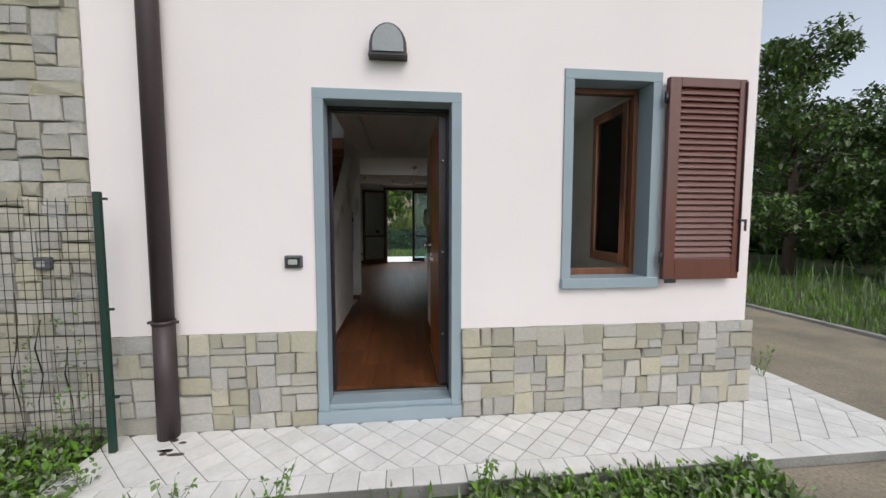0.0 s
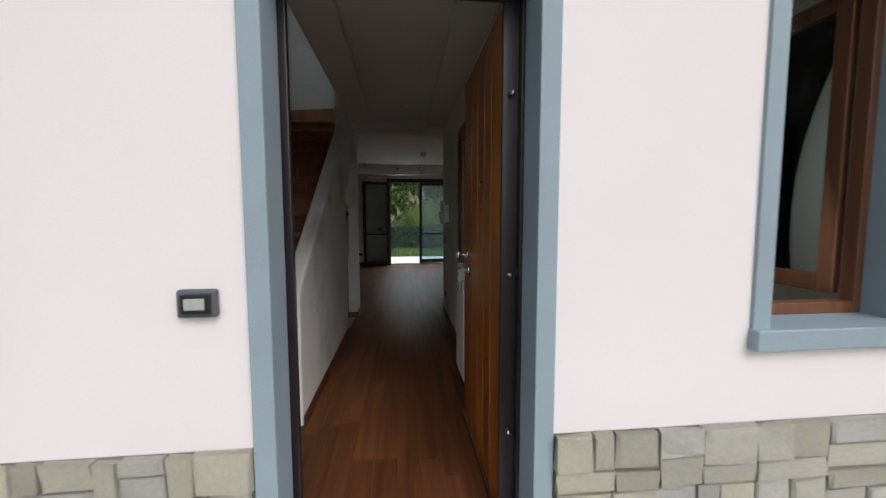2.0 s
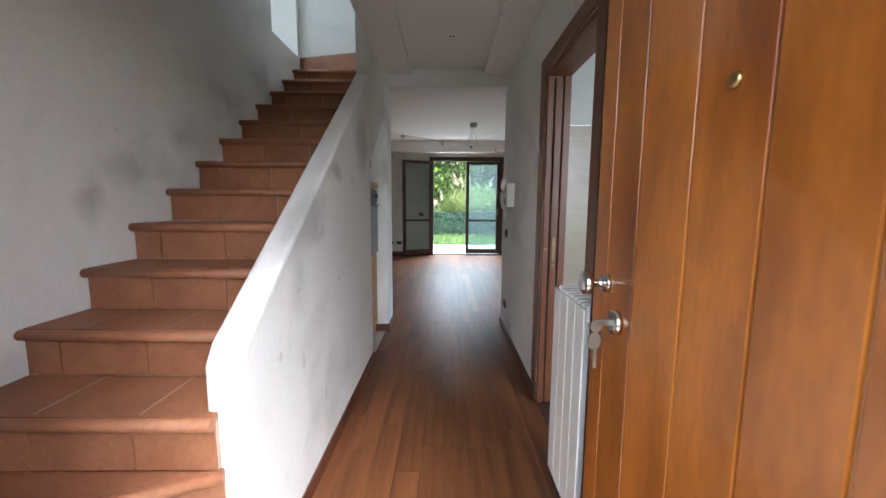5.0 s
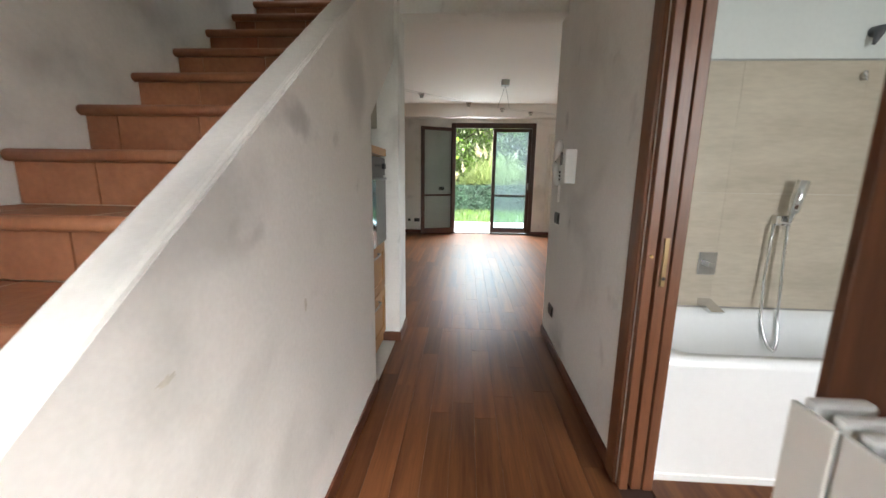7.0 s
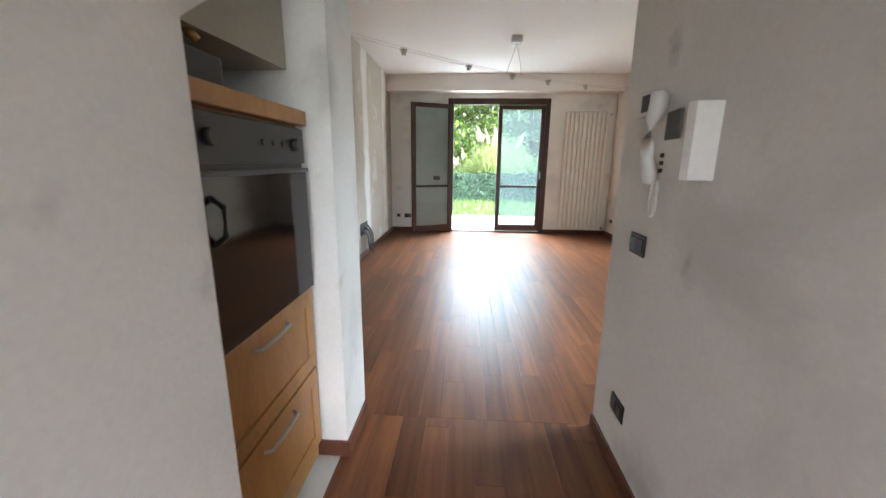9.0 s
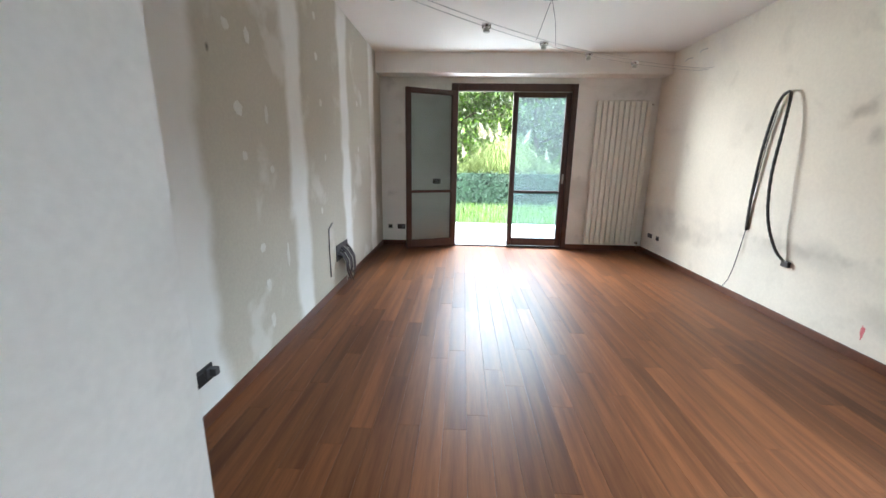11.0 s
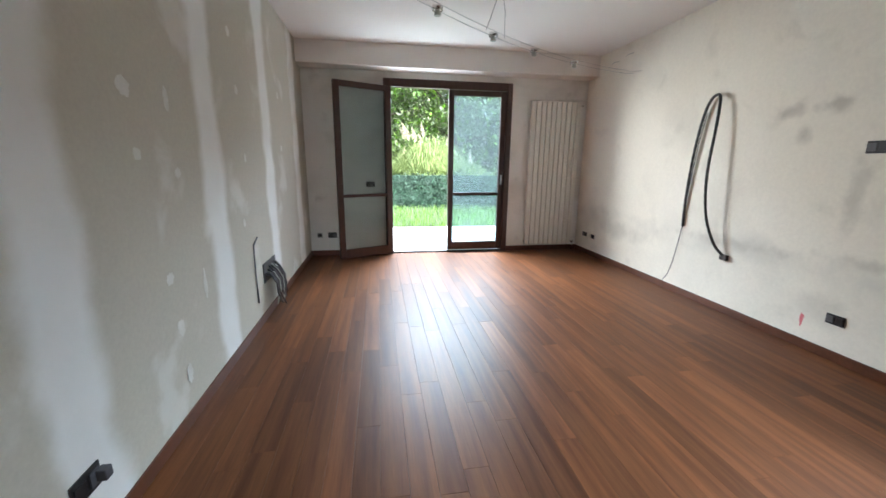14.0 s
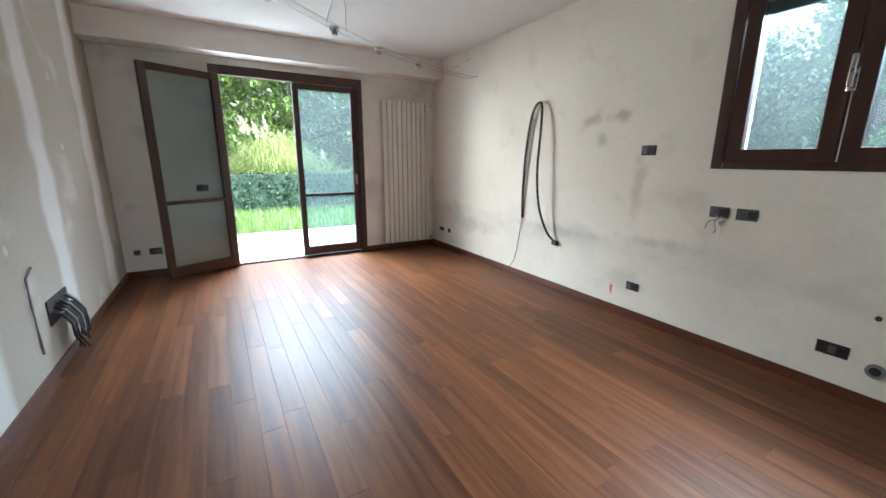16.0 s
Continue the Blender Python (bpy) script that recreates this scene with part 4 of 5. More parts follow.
for a, b in zip(rings, rings[1:]):
    for k in range(len(a)):
        f = bm.faces.new((a[k], a[(k + 1) % len(a)], b[(k + 1) % len(b)], b[k]))
        f.smooth = True
bm.faces.new(rings[-1])
bmesh.ops.recalc_face_normals(bm, faces=bm.faces[:])
part("basin", bm, ACRYLIC, tub)
shw = thing("hand_shower", (1.75, 5.72, 1.1), "chrome hand shower hung on its bracket", "shower")
part("bracket", boxes((1.65, 1.73, 5.69, 5.738, 1.03, 1.085), bevel=0.006), CHROME, shw)
part("head", tube(bmesh.new(), [(1.70, 5.675, 1.05), (1.704, 5.668, 1.10), (1.705, 5.667, 1.11), (1.722, 5.655, 1.27)], [0.012, 0.014, 0.025, 0.027], 14), CHROME, shw)
hose_y = (5.675, 5.66, 5.65, 5.61, 5.585, 5.61, 5.66, 5.69, 5.70)
hose = []
for i in range(41):
    u = i / 40
    a = math.pi * u
    k = u * 8
    f = k - int(k)
    y = hose_y[min(8, int(k))] * (1 - f) + hose_y[min(8, int(k) + 1)] * f
    hose.append((1.672 + 0.028 * math.cos(a) + 0.055 * math.cos(a) * math.sin(a) ** 2, y, 1.04 - 0.68 * math.sin(a) ** 0.8))
part("hose", tube(bmesh.new(), hose, 0.008, 8), CHROME, shw)
mx = thing("bath_mixer", (1.35, 5.74, 0.8), "square chrome bath mixer plate", "tap")
part("plate", boxes((1.30, 1.40, 5.728, 5.738, 0.74, 0.87), bevel=0.004), CHROME, mx)
part("lever", boxes((1.335, 1.365, 5.69, 5.73, 0.79, 0.82), bevel=0.005), CHROME, mx)
sp = thing("bath_spout", (1.36, 5.72, 0.58), "flat chrome bath spout", "tap")
part("spout", prism(bmesh.new(), [(5.738, 0.60), (5.738, 0.56), (5.62, 0.55), (5.60, 0.565)], "x", 1.33, 1.40), CHROME, sp)
shp = thing("shower_arm", (2.0, 5.72, 1.95), "chrome shower fitting high on the wall", "shower")
part("arm", boxes((1.97, 2.05, 5.66, 5.75, 2.18, 2.21), bevel=0.005), CHROME, shp)
part("lever", tube(bmesh.new(), [(1.99, 5.75, 2.0), (1.99, 5.71, 2.0), (1.96, 5.70, 1.93)], [0.025, 0.025, 0.008], 12), GREYPLASTIC, shp)
part("hook", tube(bmesh.new(), [(1.97, 5.75, 1.78), (1.97, 5.71, 1.77), (1.96, 5.71, 1.81)], 0.008, 8), CHROME, shp)

# ---- living room: garden door ----
gd = thing("door_2", (0.55, BY, 0), "dark brown glazed garden door, one leaf open", "door")
tagged(gd, kind="structure")
fy0, fy1 = BY - 0.02, BY + 0.08
for b in ((-0.34, -0.24, fy0, fy1, 0, 2.36), (1.36, 1.44, fy0, fy1, 0, 2.36), (-0.24, 1.36, fy0, fy1, 2.255, 2.36)):
    part("frame", boxes(b, bevel=0.008), DARKWOOD, gd)
part("sill_strip", boxes((-0.24, 1.36, fy0 + 0.02, fy1, -0.01, 0.02), bevel=0.004), METALBROWN, gd)
def glazed_leaf(name, m, parent, w, label, glass=HAZEGLASS):
    """Door leaf of width w along its own x, hinge at 0."""
    lf = new(name)
    lf.parent = parent
    lf.matrix_parent_inverse = Matrix.Translation(parent.location).inverted()
    lf.matrix_basis = m
    tagged(lf, label)
    st = 0.075
    for b in ((0, st, 0, 0.05, 0.03, 2.25), (w - st, w, 0, 0.05, 0.03, 2.25), (st, w - st, 0, 0.05, 2.18, 2.25), (st, w - st, 0, 0.05, 0.03, 0.145), (st, w - st, 0.005, 0.045, 0.83, 0.87)):
        ob = new("rail", mesh_of("rail", boxes(b, bevel=0.006), DARKWOOD))
        ob.parent = lf
    for z0, z1 in ((0.145, 0.83), (0.87, 2.18)):
        ob = new("pane", mesh_of("pane", boxes((st, w - st, 0.022, 0.028, z0, z1)), glass))
        ob.parent = lf
        ob.visible_shadow = False
    ob = new("handle", mesh_of("handle", boxes((w - 0.05, w - 0.025, -0.012, 0.0, 0.98, 1.12), (w - 0.05, w - 0.03, -0.05, -0.035, 1.04, 1.06), (w - 0.045, w - 0.035, -0.04, 0, 1.04, 1.06), bevel=0.003), STEEL))
    ob.parent = lf
    return lf


glazed_leaf("leaf", pose(0.545, BY + 0.01, 0.0), gd, 0.815, "closed leaf with dusty panes", SCREENGLASS)
glazed_leaf("leaf", pose(-0.27, BY - 0.025, 0.0, 0, 0, 205.0), gd, 0.76, "leaf standing open into the room")

# flat tall radiator
rd = thing("tall_radiator", (2.07, BY - 0.06, 0.1), "tall cream vertical tube radiator on the garden wall", "radiator")
n = 10
for i in range(n):
    x = 1.695 + 0.075 * i
    part("column", boxes((x + 0.005, x + 0.070, BY - 0.085, BY - 0.05, 0.10, 2.14), bevel=0.010), ENAMEL, rd)
part("header", boxes((1.70, 2.44, BY - 0.05, BY - 0.03, 0.14, 0.19), (1.70, 2.44, BY - 0.05, BY - 0.03, 2.05, 2.10)), ENAMEL, rd)
part("valve", tube(bmesh.new(), [(2.445, BY - 0.06, 0.13), (2.48, BY - 0.06, 0.13), (2.49, BY - 0.06, 0.13)], [0.01, 0.02, 0.02], 10), CHROME, rd)
part("bleed_valve", tube(bmesh.new(), [(2.445, BY - 0.06, 2.09), (2.48, BY - 0.06, 2.09)], 0.012, 10), CHROME, rd)
part("feed_pipe", tube(bmesh.new(), [(2.48, BY - 0.06, 0.13), (2.48, BY - 0.06, 0.0)], 0.009, 8), CHROME, rd)

# window in the east wall
wn2 = thing("window_2", (RX, 7.42, 1.27), "dark brown two-leaf window with a blind behind it", "window")
tagged(wn2, kind="structure")
X0, X1 = RX - 0.015, RX + 0.09
for b in ((X0, X1, 7.97, 8.04, 1.27, 2.40), (X0, X1, 6.81, 6.88, 1.27, 2.40), (X0, X1, 6.88, 7.97, 2.33, 2.40), (X0, X1, 6.88, 7.97, 1.27, 1.32)):
    part("frame", boxes(b, bevel=0.006), DARKWOOD, wn2)
for y0, y1 in ((7.43, 7.965), (6.885, 7.42)):
    s = part("sash", boxes((X0 + 0.01, X0 + 0.06, y0, y0 + 0.085, 1.316, 2.334), (X0 + 0.01, X0 + 0.06, y1 - 0.085, y1, 1.316, 2.334), (X0 + 0.01, X0 + 0.06, y0 + 0.075, y1 - 0.075, 1.316, 1.395), (X0 + 0.01, X0 + 0.06, y0 + 0.075, y1 - 0.075, 2.25, 2.334), bevel=0.005), DARKWOOD, wn2)
    pn = part("pane", boxes((X0 + 0.032, X0 + 0.038, y0 + 0.075, y1 - 0.075, 1.395, 2.25)), SCREENGLASS, s)
    pn.visible_shadow = False
part("mullion", boxes((X0 + 0.02, X0 + 0.056, 7.405, 7.445, 1.32, 2.33), bevel=0.003), DARKWOOD, wn2)
part("handle", boxes((X0 - 0.012, X0 + 0.01, 7.40, 7.44, 1.68, 1.80), (X0 - 0.05, X0 - 0.03, 7.408, 7.432, 1.70, 1.86), (X0 - 0.05, X0, 7.41, 7.43, 1.77, 1.79), bevel=0.004), CHROME, wn2, "pale metal window handle")
part("blind_box", boxes((X1, X1 + 0.03, 6.88, 7.97, 2.20, 2.33)), BLACK, wn2, "dark roller blind edge")
part("screen_rail", boxes((X1 + 0.005, X1 + 0.035, 7.90, 7.93, 1.32, 2.2), (X1 + 0.005, X1 + 0.035, 6.92, 6.95, 1.32, 2.2)), WHITEPLASTIC, wn2, "white insect screen rail")
part("sill", boxes((X1, 2.96, 6.81, 8.04, 1.24, 1.27), bevel=0.004), GREYPAINT, wn2)

# low-voltage cable lights under the ceiling
cab = thing("cable_light_system", (0.53, 9.8, RC), "steel low-voltage cable light with small spots", "lamp")
part("canopy", boxes((0.49, 0.61, 9.72, 9.84, 2.62, RC), bevel=0.006), STEEL, cab)
def cable(x):
    return 9.385 + 0.93 * (x - 0.0) - 0.14 * x * x
LA = [(-1.35 + 0.2 * i) for i in range(20)]
for off in (0.0, 0.11):
    pts = [(x, cable(x) + off + (0 if x > -0.6 else 0.0), 2.315) for x in LA]
    pts = [p for p in pts if p[0] < 2.5] + [(2.56, cable(2.5) + off, 2.33)]
    part("cable", tube(bmesh.new(), pts, 0.0022, 5), STEEL, cab)
for x in (0.45, 0.65):
    part("feed_wire", tube(bmesh.new(), [(0.55, 9.78, 2.62), ((0.55 + x) / 2, 9.82, 2.46), (x, cable(x) + 0.05, 2.315)], 0.002, 5), BLACK, cab)
for x in (-0.62, 0.0, 0.53, 1.03, 1.60):
    y = cable(x) + 0.055
    s = part("spot", boxes((x - 0.035, x + 0.035, y - 0.012, y + 0.012, 2.305, 2.325), (x - 0.012, x + 0.012, y - 0.06, y + 0.06, 2.30, 2.312), bevel=0.002), CHROME, cab)
    part("bulb", tube(bmesh.new(), [(x, y, 2.30), (x, y, 2.285), (x, y, 2.262), (x, y, 2.258)], [0.012, 0.02, 0.026, 0.02], 12), PALEPLASTIC, s, "small halogen bulb")
    ring = [(x + 0.034 * math.cos(a * math.pi / 6), y + 0.034 * math.sin(a * math.pi / 6), 2.296) for a in range(13)]
    part("ring", tube(bmesh.new(), ring, 0.004, 6, False), CHROME, s)

# cable hose on the east wall
hs = thing("cable_conduit", (RX, 9.6, 0.5), "black corrugated cable conduit looped on the wall", "cable")
W = RX - 0.012
pts = [(W, 9.90, 0.69), (W - 0.01, 9.90, 1.0), (W - 0.02, 9.87, 1.4), (W - 0.02, 9.82, 1.72), (W - 0.02, 9.76, 1.86), (W - 0.02, 9.69, 1.89), (W - 0.045, 9.64, 1.82), (W - 0.075, 9.61, 1.6), (W - 0.10, 9.60, 1.2), (W - 0.085, 9.56, 0.85), (W - 0.045, 9.47, 0.6), (W - 0.005, 9.38, 0.50)]
fine = []
for i in range(len(pts) - 1):
    for k in range(10):
        f = k / 10
        p0, p1, p2, p3 = [Vector(pts[min(max(i + o, 0), len(pts) - 1)]) for o in (-1, 0, 1, 2)]
        fine.append(tuple(0.5 * (2 * p1 + (p2 - p0) * f + (2 * p0 - 5 * p1 + 4 * p2 - p3) * f ** 2 + (3 * p1 - p0 - 3 * p2 + p3) * f ** 3)))
part("conduit", tube(bmesh.new(), fine, [0.0135 if i % 2 else 0.0115 for i in range(len(fine))], 8), BLACK, hs)
part("wire", tube(bmesh.new(), [(W, 9.90, 0.72), (W - 0.01, 9.92, 0.5), (W - 0.015, 9.95, 0.3), (W - 0.015, 9.99, 0.17), (W - 0.01, 10.06, 0.08)], 0.004, 6), GREYPLASTIC, hs, "thin grey wire")
part("wire", tube(bmesh.new(), [(W + 0.004, 9.905, 0.69), (W - 0.006, 9.90, 0.9), (W - 0.01, 9.84, 1.5), (W - 0.012, 9.79, 1.75)], 0.005, 6), GREYPLASTIC, hs, "thin grey wire")
part("end_box", boxes((W - 0.02, RX, 9.35, 9.42, 0.47, 0.52), bevel=0.006), BLACK, hs)

wall_box("wall_socket", (RX, 8.50, 1.40), "x", 0.12, 0.075, "dark empty socket box high on the stained wall")
wall_box("wall_socket", (RX, 8.50, 0.28), "x", 0.11, 0.07, "dark socket low on the stained wall")
wall_box("wall_socket", (RX, 7.25, 0.27), "x", 0.14, 0.075, "dark socket low on the stained wall", n=3)
wall_box("wall_socket", (RX, 7.94, 0.98), "x", 0.12, 0.075, "greenish open socket box with loose wires", plate=GREYPLASTIC)
wall_box("wall_socket", (RX, 7.78, 0.98), "x", 0.12, 0.075, "greenish open socket box with loose wires", plate=GREYPLASTIC)
wall_box("wall_socket", (RX, 11.72, 0.28), "x", 0.12, 0.06, "dark socket near the corner above the skirting")
wall_box("wall_socket", (RX, 11.50, 0.28), "x", 0.07, 0.06, "small dark socket near the corner", n=1)
wall_box("wall_socket", (-1.08, BY, 0.285), "y", 0.12, 0.075, "dark socket on the garden wall")
wall_box("wall_socket", (-1.25, BY, 0.285), "y", 0.07, 0.07, "pale socket cover on the garden wall", plate=PALEPLASTIC, n=1)
wall_box("wall_socket", (-0.541, BY, 0.985), "y", 0.12, 0.075, "grey switch plate on the garden wall", plate=GREYPLASTIC)
wr = thing("loose_wires", (RX, 7.9, 0.9), "loose thin wires hanging from an open box", "wire")
for k in range(4):
    part("wire", tube(bmesh.new(), [(RX - 0.01, 7.95 - 0.02 * k, 0.96), (RX - 0.03, 7.93 + 0.02 * k, 0.91), (RX - 0.025, 7.90 + 0.035 * k, 0.86), (RX - 0.02, 7.92 + 0.03 * k, 0.82 + 0.015 * k)], 0.003, 5), GREYPLASTIC if k % 2 else WHITEPLASTIC, wr)
pp = thing("drain_outlet", (RX, 7.07, 0.22), "round grey drain outlet in the wall", "pipe")
part("rim", tube(bmesh.new(), [(RX, 7.07, 0.22), (RX - 0.012, 7.07, 0.22)], 0.04, 18), KERB, pp)
part("mouth", tube(bmesh.new(), [(RX - 0.012, 7.07, 0.22), (RX - 0.014, 7.07, 0.22)], 0.024, 14), BLACK, pp)
for y, z in ((7.11, 0.51), (7.04, 0.45)):
    wp = thing("water_outlet", (RX, y, z), "small dark water pipe end in the wall", "pipe", "water outlets")
    part("mouth", tube(bmesh.new(), [(RX, y, z), (RX - 0.01, y, z)], 0.014, 12), BLACK, wp)

# marks on the east wall
smudge("chalk_mark", (RX - 0.0015, 8.70, 0.20), 0.012, 0.05, "x", 0.0014, PINKMARK, "pink chalk mark on the plaster")
mk = thing("cable_hook", (RX, 11.35, 2.53), "thin steel hooks holding the cable ends", "hook")
part("hook", tube(bmesh.new(), [(RX, 11.45, 2.53), (RX - 0.02, 11.36, 2.54), (RX - 0.01, 11.28, 2.53)], 0.004, 6), STEEL, mk)
part("hook", tube(bmesh.new(), [(RX, 11.16, 2.56), (RX - 0.02, 11.08, 2.565), (RX - 0.01, 11.0, 2.56)], 0.004, 6), STEEL, mk)

# ---- plasterboard lining of the west wall, with filled joints and patches ----
bz = boxes((LX - 0.001, LX + 0.003, RY, BY, 0.0, RC))
pb = structure("wall_plasterboard", bz, BOARD, "bare grey-beige plasterboard lining with filled joints")
rng = random.Random(11)
def blob(y, z, a, b):
    bm = bmesh.new()
    k = 0.005 + 0.0004 * rng.random()
    ellipse_disc(bm, (LX + k, y, z), a, b, "x", 0.0006, 20, 0.2, rng)
    part("filler_patch", bm, FILLER, pb, "white filler patch")
for y, z, a, b in ((7.42, 1.03, 0.06, 0.075), (7.47, 0.55, 0.045, 0.09), (7.50, 0.36, 0.05, 0.05), (7.50, 0.17, 0.05, 0.07), (7.2, 0.30, 0.12, 0.22), (7.13, 0.15, 0.15, 0.10), (7.30, 1.62, 0.09, 0.07), (8.25, 1.95, 0.03, 0.03), (8.45, 1.95, 0.025, 0.04), (8.42, 0.75, 0.03, 0.03), (8.45, 0.5, 0.03, 0.04), (8.47, 0.25, 0.03, 0.05), (8.30, 1.55, 0.04, 0.04), (8.6, 1.55, 0.02, 0.05), (8.32, 1.3, 0.025, 0.025), (8.62, 1.22, 0.025, 0.025), (9.5, 2.1, 0.03, 0.03), (9.55, 1.75, 0.03, 0.03), (9.5, 2.4, 0.03, 0.03), (9.6, 1.3, 0.02, 0.03), (8.6, 2.3, 0.03, 0.03), (8.75, 0.62, 0.02, 0.08), (9.45, 0.85, 0.02, 0.03), (10.7, 1.9, 0.03, 0.03), (10.7, 1.4, 0.03, 0.03), (7.6, 2.3, 0.08, 0.05)):
    blob(y, z, a, b)
for zz in (0.9, 1.1, 1.3):
    blob(6.75, zz, 0.05, 0.05)
wall_box("wall_socket", (LX + 0.003, 7.77, 0.265), "x", 0.125, 0.085, "black open socket hanging out of the plasterboard", out=1)
part("plug", boxes((LX + 0.012, LX + 0.045, 7.80, 7.835, 0.245, 0.285), bevel=0.004), GREYPLASTIC, [o for o in bpy.data.objects if o.name.startswith("wall_socket") and o.type == 'EMPTY'][-1])
bx = thing("open_junction_box", (LX, 9.95, 0.4), "black recessed wall box with loose cables hanging out", "junction box")
part("box", boxes((LX + 0.003, LX + 0.012, 9.76, 10.12, 0.30, 0.46), bevel=0.003), BLACK, bx)
for k in range(15):
    y0 = 9.79 + 0.022 * k
    r2 = random.Random(k)
    e = (LX + 0.06 + 0.06 * r2.random(), y0 - 0.05 + 0.18 * r2.random(), 0.05 + 0.1 * r2.random())
    part("cable", tube(bmesh.new(), [(LX + 0.01, y0, 0.36 + 0.06 * r2.random()), (LX + 0.05, y0 + 0.02, 0.36), (LX + 0.085, y0 + 0.04, 0.28), (LX + 0.09, y0 + 0.03, 0.2), e], 0.0075, 6), (BLACK, GREYPLASTIC, PIPEBROWN, BLACK, PALEPLASTIC)[k % 5], bx)
lw = thing("loose_wall_cable", (LX, 9.56, 0.4), "thin dark cable lying down the plasterboard", "cable")
part("cable", tube(bmesh.new(), [(LX + 0.008, 9.68, 0.70), (LX + 0.012, 9.57, 0.66), (LX + 0.012, 9.56, 0.5), (LX + 0.01, 9.57, 0.3), (LX + 0.008, 9.58, 0.2)], 0.006, 6), GREYPLASTIC, lw)

# ---- outside: plants ----
rng = random.Random(3)
def leaf_quad(vs, fs, p, s, d, droop=0.4):
    u = Vector((d[1], -d[0], rng.uniform(-0.4, 0.4))).normalized()
    i = len(vs)
    d = Vector(d).normalized()
    q = p + d * s
    m2 = p + d * (s * 0.5) + Vector((0, 0, 0.08 * s))
    w = s * 0.30
    vs += [tuple(p), tuple(m2 + u * w), tuple(q - Vector((0, 0, droop * s * 0.3))), tuple(m2 - u * w)]
    fs.append((i, i + 1, i + 2, i + 3))


def raw(name, vs, fs, material):
    me = bpy.data.meshes.new(name)
    me.from_pydata(vs, [], fs)
    me.materials.append(material)
    return me


def rand_dir():
    while True:
        v = Vector((rng.uniform(-1, 1), rng.uniform(-1, 1), rng.uniform(-1, 1)))
        if 0.1 < v.length < 1:
            return v.normalized()


def tree(at, h, r, leaves, material, label, low=0.15, s=0.16):
    t = thing("tree", at, label, "tree")
    base = Vector(at)
    bm = bmesh.new()
    top = base + Vector((0.3 * rng.uniform(-1, 1), 0.3 * rng.uniform(-1, 1), h * 0.9))
    tube(bm, [base, base.lerp(top, 0.3) + Vector((0.1, 0, 0)), base.lerp(top, 0.65), top], [0.025 * h, 0.018 * h, 0.011 * h, 0.004 * h], 10)
    part("trunk", bm, BARK, t)
    vs, fs = [], []
    nl = 26
    for i in range(nl):
        f = low + (0.97 - low) * i / (nl - 1)
        st = base.lerp(top, min(1, f))
        ang = i * 2.4 + rng.random()
        reach = r * (0.35 + 0.75 * math.sin(math.pi * min(1, (f - low) / (1 - low) * 0.86 + 0.14))) * rng.uniform(0.7, 1.15)
        end = st + Vector((math.cos(ang) * reach, math.sin(ang) * reach, reach * rng.uniform(0.1, 0.5)))
        mid = st.lerp(end, 0.5) + Vector((0, 0, 0.1 * reach))
        limb = bmesh.new()
        tube(limb, [st, mid, end], [0.006 * h, 0.004 * h, 0.0015 * h], 5)
        part("limb", limb, BARK, t)
        clumps = 5
        for c in range(clumps):
            cc = st.lerp(end, 0.35 + 0.7 * c / clumps) + rand_dir() * 0.22 * r
            cr = r * rng.uniform(0.16, 0.34)
            for _ in range(leaves // (nl * clumps)):
                dd = rand_dir()
                p = cc + Vector((dd.x, dd.y, dd.z * 0.75)) * cr * rng.random() ** 0.4
                leaf_quad(vs, fs, p, s * rng.uniform(0.6, 1.3), rand_dir())
    cr_ = new("crown", raw("crown", vs, fs, material))
    cr_.parent = t
    cr_.matrix_parent_inverse = Matrix.Translation(t.location).inverted()
    return t


for at, h, r, lv, m_, lb in (((10.5, 9.0, -0.22), 6.7, 1.6, 17000, LEAF, "tall dark green tree beyond the drive"), ((13.2, 8.2, -0.22), 4.6, 2.1, 13000, LEAF, "broad green tree beyond the drive"), ((9.8, 12.6, -0.22), 4.6, 2.0, 13000, LEAF, "dense green tree at the wood's edge"), ((14.5, 12.5, -0.22), 5.4, 2.5, 12000, LEAF, "broad green tree at the wood's edge"), ((12.2, 5.2, -0.22), 3.4, 1.7, 10000, LEAF, "low bushy tree beside the drive"), ((8.6, 15.5, -0.22), 4.2, 1.9, 9000, LEAF, "bushy tree behind the drive"),
                         ((-1.0, 26.0, -0.22), 7.0, 3.0, 12000, LEAFLIGHT, "leafy tree behind the garden hedge"), ((3.6, 27.5, -0.22), 8.5, 3.4, 12000, LEAFLIGHT, "large leafy tree behind the garden hedge"), ((8.2, 26.0, -0.22), 7.5, 3.2, 10000, LEAFLIGHT, "leafy tree behind the garden hedge"), ((-5.5, 28.0, -0.22), 8.5, 3.2, 9000, LEAFLIGHT, "leafy tree behind the garden hedge"), ((1.2, 31.0, -0.22), 11.0, 4.2, 10000, LEAF, "tall tree at the end of the garden")):
    tree(at, h, r, lv, m_, lb, s=0.24 if at[1] > 20 else 0.15)


def far_woods(x0, x1, y0, y1, top, n, label):
    """A dense belt of distant foliage with an uneven top."""
    vs, fs = [], []
    for _ in range(n):
        x, y = rng.uniform(x0, x1), rng.uniform(y0, y1)
        crest = top * (0.72 + 0.16 * math.sin(0.55 * x + 0.35 * y) + 0.12 * math.sin(1.7 * x - 0.9 * y))
        leaf_quad(vs, fs, Vector((x, y, -0.2 + crest * rng.random())), rng.uniform(0.35, 0.8), rand_dir())
    return tagged(new("far_woods", raw("far_woods", vs, fs, LEAFLIGHT)), label, "woods", "", "stuff")


